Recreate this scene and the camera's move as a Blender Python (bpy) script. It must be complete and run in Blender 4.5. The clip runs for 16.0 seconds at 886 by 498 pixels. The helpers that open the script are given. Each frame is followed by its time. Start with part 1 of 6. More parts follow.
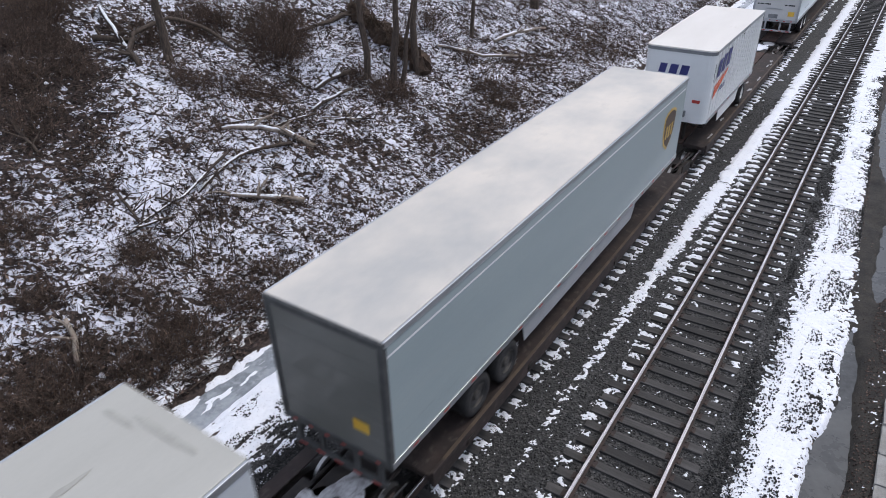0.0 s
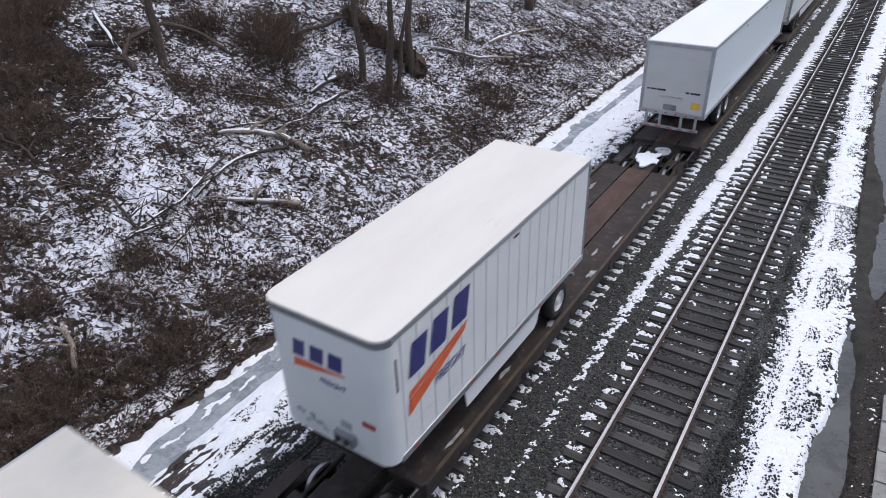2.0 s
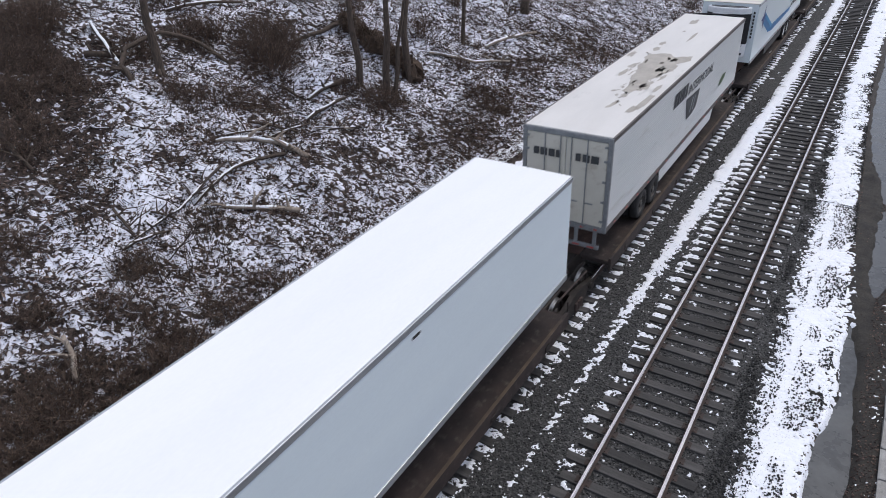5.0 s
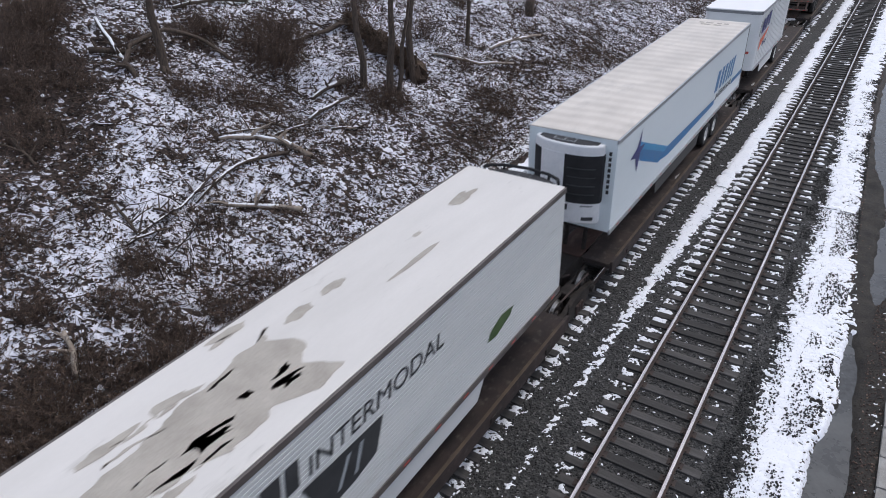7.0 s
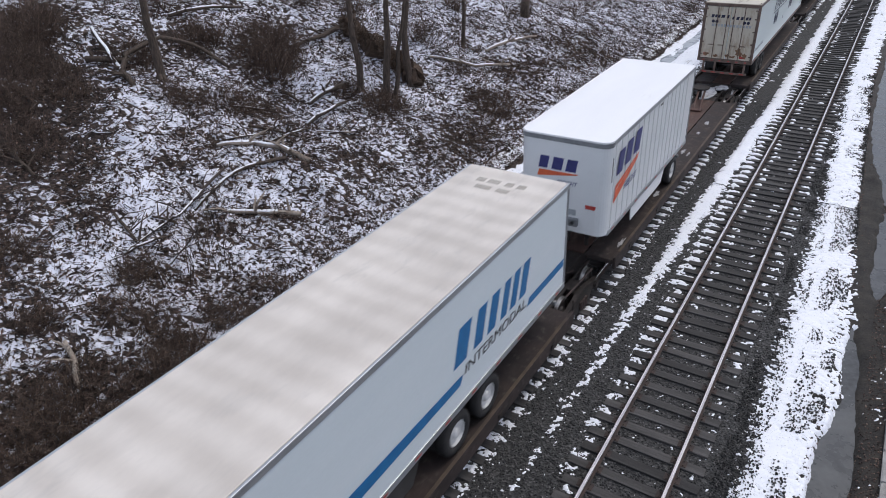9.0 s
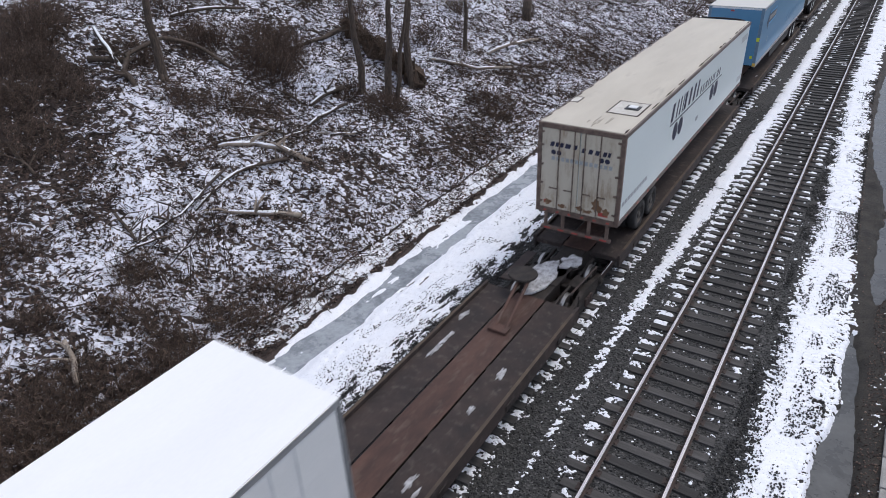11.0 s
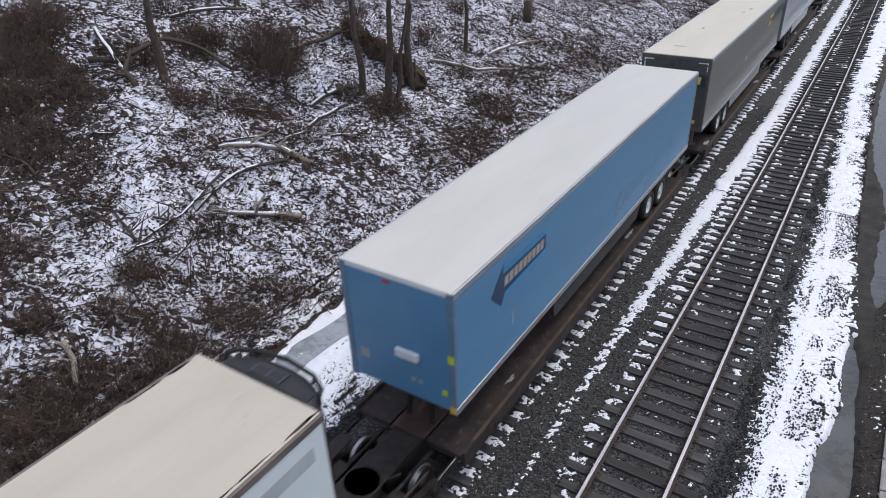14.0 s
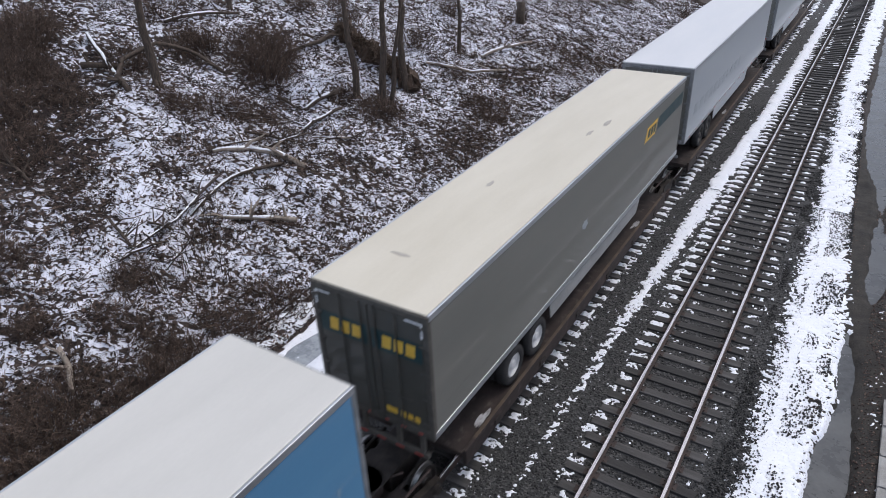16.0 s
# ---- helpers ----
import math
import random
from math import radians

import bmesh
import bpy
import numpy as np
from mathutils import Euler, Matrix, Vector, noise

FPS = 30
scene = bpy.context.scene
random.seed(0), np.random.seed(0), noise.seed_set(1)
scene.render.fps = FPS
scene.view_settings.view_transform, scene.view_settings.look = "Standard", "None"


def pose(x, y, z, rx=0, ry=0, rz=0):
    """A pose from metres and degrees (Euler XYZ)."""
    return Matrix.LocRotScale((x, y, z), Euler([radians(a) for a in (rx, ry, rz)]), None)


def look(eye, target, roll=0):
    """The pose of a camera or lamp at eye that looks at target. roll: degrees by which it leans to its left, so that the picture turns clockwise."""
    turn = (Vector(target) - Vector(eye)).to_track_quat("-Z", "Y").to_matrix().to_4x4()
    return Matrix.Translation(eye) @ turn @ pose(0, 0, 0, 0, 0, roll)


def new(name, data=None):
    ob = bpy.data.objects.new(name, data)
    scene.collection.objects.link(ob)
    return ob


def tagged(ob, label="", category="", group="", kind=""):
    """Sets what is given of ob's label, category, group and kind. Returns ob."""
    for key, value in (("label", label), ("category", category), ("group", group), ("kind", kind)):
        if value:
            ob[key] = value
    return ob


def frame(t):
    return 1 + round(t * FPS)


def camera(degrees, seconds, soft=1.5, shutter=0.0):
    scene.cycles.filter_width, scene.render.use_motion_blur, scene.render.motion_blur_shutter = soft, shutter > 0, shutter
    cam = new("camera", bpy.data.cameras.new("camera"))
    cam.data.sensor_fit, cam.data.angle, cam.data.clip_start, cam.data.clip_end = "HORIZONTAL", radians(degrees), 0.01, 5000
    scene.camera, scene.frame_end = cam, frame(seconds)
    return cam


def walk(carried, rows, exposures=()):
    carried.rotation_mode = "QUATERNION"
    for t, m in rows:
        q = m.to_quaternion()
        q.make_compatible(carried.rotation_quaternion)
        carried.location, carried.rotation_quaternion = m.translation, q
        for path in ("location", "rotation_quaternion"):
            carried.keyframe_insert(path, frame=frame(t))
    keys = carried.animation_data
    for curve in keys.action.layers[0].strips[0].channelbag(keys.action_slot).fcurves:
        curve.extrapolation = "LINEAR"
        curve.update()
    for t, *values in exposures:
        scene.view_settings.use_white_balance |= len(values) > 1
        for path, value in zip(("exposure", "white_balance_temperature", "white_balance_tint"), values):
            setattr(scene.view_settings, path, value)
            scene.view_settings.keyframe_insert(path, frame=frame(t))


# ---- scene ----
EYE = (2.334, 0.0, 11.484)


def aim(yaw, pitch, roll):
    return pose(*EYE, 90 - pitch, 0, -yaw) @ pose(0, 0, 0, 0, 0, roll)


cam = camera(67.44, 16.0, soft=0.8, shutter=0.25)
walk(cam, [(t, aim(*a)) for t, *a in (
    (0.0, -34.290, 30.819, -1.324),
    (0.5, -34.193, 30.881, -1.417),
    (1.0, -34.110, 30.775, -1.650),
    (1.5, -34.069, 30.647, -1.663),
    (2.0, -34.032, 30.646, -1.885),
    (2.5, -33.989, 30.695, -2.417),
    (3.0, -33.946, 30.626, -2.638),
    (3.5, -33.945, 30.456, -2.578),
    (4.0, -33.946, 30.322, -2.768),
    (6.5, -34.099, 30.195, -2.168),
    (7.0, -34.087, 30.173, -1.898),
    (7.5, -34.101, 30.219, -2.192),
    (8.0, -34.118, 30.211, -2.456),
    (8.5, -34.065, 30.107, -2.649),
    (9.0, -34.052, 29.963, -2.949),
    (11.5, -34.095, 29.737, -2.450),
    (12.0, -34.181, 29.707, -2.499),
    (12.5, -34.185, 29.724, -2.517),
    (13.0, -34.158, 29.756, -2.679),
    (13.5, -34.124, 29.768, -2.615),
    (14.0, -34.075, 29.660, -2.396),
    (14.5, -33.972, 29.525, -2.221),
    (15.0, -33.855, 29.455, -2.402),
    (15.5, -33.767, 29.440, -2.539),
    (16.0, -33.643, 29.503, -2.827),
)], exposures=[(0, 0.32), (0.5, 0.35), (1.5, 0.31), (4, 0.29), (6.5, 0.21), (9, 0.21), (11.5, 0.27), (16, 0.30)])


# ---- light: an overcast winter sky ----
world = bpy.data.worlds.new("overcast_sky")
scene.world = world
world.use_nodes = True
wt = world.node_tree
sky = wt.nodes.new("ShaderNodeTexSky")
sky.sky_type, sky.sun_disc = "NISHITA", False
sky.sun_elevation, sky.sun_rotation = radians(60), radians(31)
sky.air_density, sky.dust_density = 1.0, 4.0
veil = wt.nodes.new("ShaderNodeMix")
veil.data_type = "RGBA"
veil.inputs[0].default_value = 0.65
veil.inputs[7].default_value = (6.9, 7.55, 9.4, 1)
wt.links.new(sky.outputs[0], veil.inputs[6])
wt.links.new(veil.outputs[2], wt.nodes["Background"].inputs[0])
wt.nodes["Background"].inputs[1].default_value = 0.105

sun_data = bpy.data.lights.new("sun", "SUN")
sun_data.energy, sun_data.angle, sun_data.color = 0.8, radians(14), (1.0, 0.95, 0.88)
sun = new("sun", sun_data)
sun.matrix_world = look((12, 20, 40), (0, 0, 0))


# ---- helpers of the place ----
def nodes_of(name):
    m = bpy.data.materials.new(name)
    m.use_nodes = True
    nt = m.node_tree
    return m, nt, nt.nodes["Principled BSDF"]


def tex(nt, kind, scale, vec, detail=4.0, rough=0.6):
    n = nt.nodes.new(kind)
    n.inputs["Scale"].default_value = scale
    if kind == "ShaderNodeTexNoise":
        n.inputs["Detail"].default_value, n.inputs["Roughness"].default_value = detail, rough
    nt.links.new(vec, n.inputs["Vector"])
    return n


def ramp(nt, fac, stops):
    n = nt.nodes.new("ShaderNodeValToRGB")
    e = n.color_ramp.elements
    while len(e) < len(stops):
        e.new(0.5)
    for el, (p, c) in zip(e, stops):
        el.position, el.color = p, (*c, 1)
    nt.links.new(fac, n.inputs[0])
    return n.outputs[0]


def blend(nt, fac, a, b, mode="MIX"):
    n = nt.nodes.new("ShaderNodeMix")
    n.data_type, n.blend_type = "RGBA", mode
    for sock, v in ((n.inputs[0], fac), (n.inputs[6], a), (n.inputs[7], b)):
        if isinstance(v, (int, float)):
            sock.default_value = v
        elif isinstance(v, tuple):
            sock.default_value = (*v, 1)
        else:
            nt.links.new(v, sock)
    return n.outputs[2]


def surface(name, a, b, scale=1.5, rough=0.6, metal=0.0, bump=0.15, fine=40.0, stretch=(1, 1, 1), band=(0.35, 0.65), vary=0.0, c=None, cband=(0.6, 0.75), coat=0.0, depth=0.01, grain=0.78):
    """Two colours mottled at one scale, a third as stains, with grain and relief at a finer one."""
    m, nt, bsdf = nodes_of(name)
    co = nt.nodes.new("ShaderNodeTexCoord")
    mp = nt.nodes.new("ShaderNodeMapping")
    mp.inputs["Scale"].default_value = stretch
    nt.links.new(co.outputs["Object"], mp.inputs[0])
    n1, n2 = tex(nt, "ShaderNodeTexNoise", scale, mp.outputs[0]), tex(nt, "ShaderNodeTexNoise", fine, co.outputs["Object"], 3)
    col = ramp(nt, n1.outputs[0], [(band[0], a), (band[1], b)])
    if c:
        n3 = tex(nt, "ShaderNodeTexNoise", scale * 2.7, mp.outputs[0], 6, 0.7)
        col = blend(nt, ramp(nt, n3.outputs[0], [(cband[0], (0, 0, 0)), (cband[1], (1, 1, 1))]), col, c)
    col = blend(nt, 1.0, col, ramp(nt, n2.outputs[0], [(0.3, (grain,) * 3), (0.7, (1.0,) * 3)]), "MULTIPLY")
    if vary:
        info = nt.nodes.new("ShaderNodeObjectInfo")
        col = blend(nt, 1.0, col, ramp(nt, info.outputs["Random"], [(0, (1 - vary,) * 3), (1, (1.0,) * 3)]), "MULTIPLY")
    nt.links.new(col, bsdf.inputs["Base Color"])
    rr = nt.nodes.new("ShaderNodeMapRange")
    rr.inputs[3].default_value, rr.inputs[4].default_value = max(rough - 0.12, 0.04), min(rough + 0.12, 1)
    nt.links.new(n1.outputs[0], rr.inputs[0])
    nt.links.new(rr.outputs[0], bsdf.inputs["Roughness"])
    bsdf.inputs["Metallic"].default_value = metal
    bsdf.inputs["Coat Weight"].default_value = coat
    if bump:
        bp = nt.nodes.new("ShaderNodeBump")
        bp.inputs["Strength"].default_value, bp.inputs["Distance"].default_value = bump, depth
        nt.links.new(n2.outputs[0], bp.inputs["Height"])
        nt.links.new(bp.outputs[0], bsdf.inputs["Normal"])
    return m


def islands(name, stops, rough=0.8, fine=30.0):
    """Every loose piece of the mesh takes its own tone from the stops."""
    m, nt, bsdf = nodes_of(name)
    g = nt.nodes.new("ShaderNodeNewGeometry")
    co = nt.nodes.new("ShaderNodeTexCoord")
    n2 = tex(nt, "ShaderNodeTexNoise", fine, co.outputs["Object"], 3)
    col = ramp(nt, g.outputs["Random Per Island"], stops)
    col = blend(nt, 1.0, col, ramp(nt, n2.outputs[0], [(0.3, (0.7,) * 3), (0.7, (1.0,) * 3)]), "MULTIPLY")
    nt.links.new(col, bsdf.inputs["Base Color"])
    bsdf.inputs["Roughness"].default_value = rough
    return m


def from_arrays(name, V, F, material, parent=None, smooth=False):
    me = bpy.data.meshes.new(name)
    F = np.asarray(F, np.int32)
    k = F.shape[1]
    me.vertices.add(len(V))
    me.vertices.foreach_set("co", np.asarray(V, np.float32).ravel())
    me.loops.add(F.size)
    me.loops.foreach_set("vertex_index", F.ravel())
    me.polygons.add(len(F))
    me.polygons.foreach_set("loop_start", np.arange(0, F.size, k, dtype=np.int32))
    if smooth:
        me.polygons.foreach_set("use_smooth", np.ones(len(F), bool))
    me.update(calc_edges=True)
    me.materials.append(material)
    ob = new(name, me)
    ob.parent = parent
    return ob


def part(name, bm, material, parent, label="", smooth=False):
    me = bpy.data.meshes.new(name)
    if smooth:
        for f in bm.faces:
            f.smooth = True
    bm.to_mesh(me)
    bm.free()
    for m in material if isinstance(material, (list, tuple)) else (material,):
        me.materials.append(m)
    ob = new(name, me)
    ob.parent = parent
    if label:
        ob["label"] = label
    return ob


def thing(name, label, category, group="", kind="", at=None):
    ob = new(name)
    ob.empty_display_size = 0.3
    if at:
        ob.matrix_basis = pose(*at)
    return tagged(ob, label, category, group, kind)


def box(x0, x1, y0, y1, z0, z1, bevel=0.0, bm=None, m=None):
    bm = bm or bmesh.new()
    mat = Matrix.Translation(((x0 + x1) / 2, (y0 + y1) / 2, (z0 + z1) / 2)) @ Matrix.Diagonal((x1 - x0, y1 - y0, z1 - z0, 1))
    r = bmesh.ops.create_cube(bm, size=1, matrix=(m or Matrix()) @ mat)
    if bevel:
        es = list({e for v in r["verts"] for e in v.link_edges})
        bmesh.ops.bevel(bm, geom=es, offset=bevel, segments=2, profile=0.5, affect="EDGES")
    return bm


def rod(a, b, r, bm=None, seg=8, r2=None):
    bm = bm or bmesh.new()
    a, b = Vector(a), Vector(b)
    q = (b - a).to_track_quat("Z", "Y").to_matrix().to_4x4()
    bmesh.ops.create_cone(bm, cap_ends=True, segments=seg, radius1=r, radius2=r if r2 is None else r2, depth=(b - a).length, matrix=Matrix.Translation((a + b) / 2) @ q)
    return bm


def lathe(profile, axis_x=True, seg=24, bm=None, at=(0, 0, 0)):
    """Turns (radius, offset) pairs round the x axis."""
    bm = bm or bmesh.new()
    rings = []
    for k in range(seg):
        a = 2 * math.pi * k / seg
        rings.append([bm.verts.new((at[0] + o, at[1] + r * math.cos(a), at[2] + r * math.sin(a))) for r, o in profile])
    for k in range(seg):
        p, q = rings[k], rings[(k + 1) % seg]
        for i in range(len(profile) - 1):
            bm.faces.new((p[i], p[i + 1], q[i + 1], q[i]))
    return bm


def plate(points, axis, at, thick=0.004, bm=None):
    """A thin flat shape. axis x: points are (y, z) on the plane x = at; axis y: (x, z); axis z: (x, y)."""
    bm = bm or bmesh.new()
    put = {"x": lambda a, b, c: (c, a, b), "y": lambda a, b, c: (a, c, b), "z": lambda a, b, c: (a, b, c)}[axis]
    lo, hi = [bm.verts.new(put(a, b, at)) for a, b in points], [bm.verts.new(put(a, b, at + thick)) for a, b in points]
    fs = [bm.faces.new(lo[::-1]), bm.faces.new(hi)]
    for i in range(len(points)):
        j = (i + 1) % len(points)
        fs.append(bm.faces.new((lo[i], lo[j], hi[j], hi[i])))
    bmesh.ops.recalc_face_normals(bm, faces=fs)
    return bm


def lettering(body, material, parent, size, place, slant=0.0, width=None):
    """Words in the built-in font, as a thin mesh. place: pose whose x runs along the words and y up."""
    cu = bpy.data.curves.new("lettering", "FONT")
    cu.body, cu.size, cu.shear, cu.extrude, cu.resolution_u = body, size, slant, 0.002, 3
    tmp = bpy.data.objects.new("lettering", cu)
    me = bpy.data.meshes.new_from_object(tmp)
    bpy.data.objects.remove(tmp)
    bpy.data.curves.remove(cu)
    xs = [v.co.x for v in me.vertices]
    if width:
        me.transform(Matrix.Diagonal((width / (max(xs) - min(xs)), 1, 1, 1)))
    me.transform(place)
    me.materials.append(material)
    ob = new("lettering", me)
    ob.parent = parent
    return ob


def lattice(ix, iy, seed):
    n = (ix.astype(np.int64) * 374761393 + iy.astype(np.int64) * 668265263 + seed * 1442695041) & 0xFFFFFFFF
    n = ((n ^ (n >> 13)) * 1274126177) & 0xFFFFFFFF
    return ((n ^ (n >> 16)) & 0xFFFF) / 65535.0


def value_noise(x, y, seed=0):
    ix, iy = np.floor(x), np.floor(y)
    fx, fy = x - ix, y - iy
    fx, fy = fx * fx * (3 - 2 * fx), fy * fy * (3 - 2 * fy)
    a, b = lattice(ix, iy, seed), lattice(ix + 1, iy, seed)
    c, d = lattice(ix, iy + 1, seed), lattice(ix + 1, iy + 1, seed)
    return a + (b - a) * fx + (c - a) * fy + (a - b - c + d) * fx * fy


def fbm(x, y, seed=0, octaves=4):
    s, amp, tot = 0.0, 1.0, 0.0
    for k in range(octaves):
        s, tot = s + amp * value_noise(x * 2 ** k, y * 2 ** k, seed + 17 * k), tot + amp
        amp *= 0.55
    return s / tot


def drift(y):
    """How far the drain beside the line wanders as it runs on."""
    return -0.75 * np.clip((np.asarray(y, float) - 22) / 20, 0, 1)


NEAR_POOL = ((5, 11.7, 13, 15, 16.4, 18.7), (3.2, 3.2, 3.2, 3.5, 3.38, 3.45), (3.92, 3.92, 3.92, 3.84, 3.8, 3.47))
FAR_POOL = ((20.2, 21.5, 24.4, 26.9, 29.5, 34, 37.8, 75), (3.97, 3.72, 3.75, 3.8, 3.54, 2.95, 2.75, 2.6), (4.0, 4.4, 4.6, 4.6, 4.5, 4.2, 4.0, 3.9))


def in_pool(x, y, pool):
    """How far inside the pool's edge, in metres."""
    ys, left, right = pool
    d = np.minimum(x - np.interp(y, ys, left), np.interp(y, ys, right) - x)
    return np.minimum(d, np.minimum(y - ys[0], ys[-1] - y)) + 0.22 * (fbm(x / 0.4, y / 0.7, 27, 3) - 0.5)


def ground_z(x, y):
    x, y = np.asarray(x, float), np.asarray(y, float)
    xr = np.where(x > 1.5, x - drift(y), x)
    ditch = np.clip((x + 12.3) / 0.8, 0, 1) * np.clip((-8.2 - x) / 0.8, 0, 1)
    xr = xr + ditch * (0.55 * (fbm(y / 3.1, y * 0 + 0.5, 19, 3) - 0.5) - 0.17 + 0.12 * (fbm(x / 0.5, y / 0.5, 23, 2) - 0.5))
    z = np.interp(xr, [-400, -80, -45, -12.1, -10.75, -10.15, -9.5, -9.05, -6.7, -6.0, 2.4, 3.05, 3.3, 3.9, 4.3, 6, 400],
                  [25, 18, 13.2, 0.1, -0.36, -0.64, -0.64, -0.45, -0.05, 0, 0, -0.03, -0.07, -0.07, 0.02, 0.15, 3])
    wet = np.maximum(in_pool(x, y, NEAR_POOL), in_pool(x, y, FAR_POOL))
    z = z - 0.20 * np.clip(wet / 0.15 + 0.5, 0, 1) * (x > 2)
    hill = np.clip((-11.3 - x) / 3, 0, 1)
    z = z + hill * (1.1 * (fbm(x / 7, y / 7, 3) - 0.5) + 0.5 * (fbm(x / 1.7, y / 1.7, 5) - 0.5))
    soft = np.clip((-6.3 - x) / 1.5, 0, 1) * (1 - hill) + np.clip((xr - 2.6) / 0.5, 0, 1)
    return z + (soft * 0.16 + 0.02 * np.clip((xr - 2.95) / 0.4, 0, 1)) * (fbm(x / 0.8, y / 1.6, 9) - 0.5)


def gz(x, y):
    return float(ground_z(np.array([x]), np.array([y]))[0])


# ---- plan of the bank: thickets, brown grass and open snow, as (x, y, half length, half depth, strength) ----
THICKETS_UP = ((-27.5, 14.4, 1.3, 2.2, 1), (-25.0, 13.2, 1.3, 1.2, 0.9), (-23.5, 11.2, 0.9, 1.25, 0.9), (-23.1, 13.1, 0.9, 1.0, 0.8), (-24.5, 20.1, 1.1, 1.3, 0.8), (-22.4, 22.6, 1.6, 2.6, 0.9), (-24.3, 16.9, 1.3, 0.9, 0.5),
               (-16.5, 23.7, 1.1, 1.3, 0.9), (-18.2, 23.0, 0.5, 0.9, 0.9), (-20.6, 16.0, 1.3, 0.9, 0.6), (-21.4, 10.3, 1.0, 1.1, 0.6), (-13.7, 28.8, 1.2, 1.4, 0.6), (-14.8, 9.0, 0.6, 0.55, 0.7), (-15.0, 6.0, 0.55, 0.4, 0.8), (-19.4, 17.9, 1.4, 1.1, 0.45))
THICKETS_LOW = ((-13.3, 7.9, 1.4, 0.7, 0.6), (-11.9, 8.1, 1.2, 0.7, 0.8), (-12.4, 5.8, 1.4, 0.8, 1), (-12.3, 4.2, 1.3, 1.0, 1), (-11.6, 7.2, 1.1, 0.7, 0.9), (-12.0, 10.0, 1.2, 0.7, 0.6), (-17.4, 7.0, 0.55, 0.7, 0.5), (-12.0, 11.6, 1.2, 0.5, 0.45), (-11.4, 3.2, 1.2, 1.0, 1))
BROWN_GRASS = ((-13.0, 25.3, 1.6, 1.4, 1), (-18.7, 14.9, 0.9, 0.6, 0.9), (-18.0, 13.3, 0.8, 0.48, 1), (-18.9, 10.0, 0.42, 0.5, 0.8), (-17.2, 9.6, 0.58, 0.6, 1), (-15.3, 6.5, 0.42, 0.34, 1), (-15.2, 12.1, 0.5, 0.6, 0.7), (-14.2, 14.4, 0.7, 0.4, 0.9), (-14.4, 18.9, 1.2, 0.7, 0.7),
               (-14.7, 22.6, 1.1, 0.8, 0.6), (-14.8, 34.1, 1.4, 1.6, 0.8), (-14.8, 40.6, 2.6, 1.9, 0.5), (-20.0, 10.9, 0.7, 0.5, 0.6), (-15.2, 17.0, 0.5, 0.5, 0.8), (-13.9, 16.5, 1.0, 0.5, 0.4))
OPEN_SNOW = ((-21.2, 14.9, 0.85, 0.9, 1), (-19.5, 13.4, 0.45, 1.6, 0.9), (-17.3, 11.3, 0.55, 0.95, 0.9), (-16.3, 9.8, 0.5, 0.9, 0.9), (-15.6, 8.1, 0.6, 0.64, 0.9), (-14.1, 5.4, 0.5, 0.37, 0.8), (-20.2, 23.4, 0.8, 2.0, 0.9), (-18.5, 21.6, 0.5, 1.8, 0.9), (-24.7, 22.3, 0.8, 1.9, 0.8),
             (-26.3, 15.9, 0.5, 1.9, 0.6), (-15.8, 14.2, 0.95, 0.41, 0.9), (-16.6, 12.6, 0.54, 0.41, 0.8), (-13.1, 12.5, 1.6, 0.5, 0.7), (-14.6, 15.1, 0.53, 0.4, 0.9), (-15.0, 7.0, 0.58, 0.46, 0.8), (-17.5, 19.5, 0.6, 0.57, 0.9), (-15.9, 6.2, 0.4, 0.3, 0.7), (-16.4, 25.4, 0.6, 0.94, 0.6))
LIE_C, LIE_S = math.cos(radians(34)), math.sin(radians(34))


def lies(x, y, rows):
    """How deep a spot lies within the patches of a plan, 0 to 1."""
    x, y = np.asarray(x, float), np.asarray(y, float)
    wx, wy = x + 0.9 * (fbm(x / 0.9, y / 0.9, 91, 3) - 0.5), y + 0.9 * (fbm(x / 0.9, y / 0.9, 95, 3) - 0.5)
    best = np.zeros(x.shape)
    for cx, cy, a, b, s in rows:
        u, v = (wx - cx) * LIE_C + (wy - cy) * LIE_S, (wy - cy) * LIE_C - (wx - cx) * LIE_S
        best = np.maximum(best, s * np.clip(1.45 - 0.85 * np.sqrt((u / a) ** 2 + (v / b) ** 2), 0, 1))
    return best


def covered(x, y):
    return lies(x, y, THICKETS_UP + THICKETS_LOW + BROWN_GRASS)


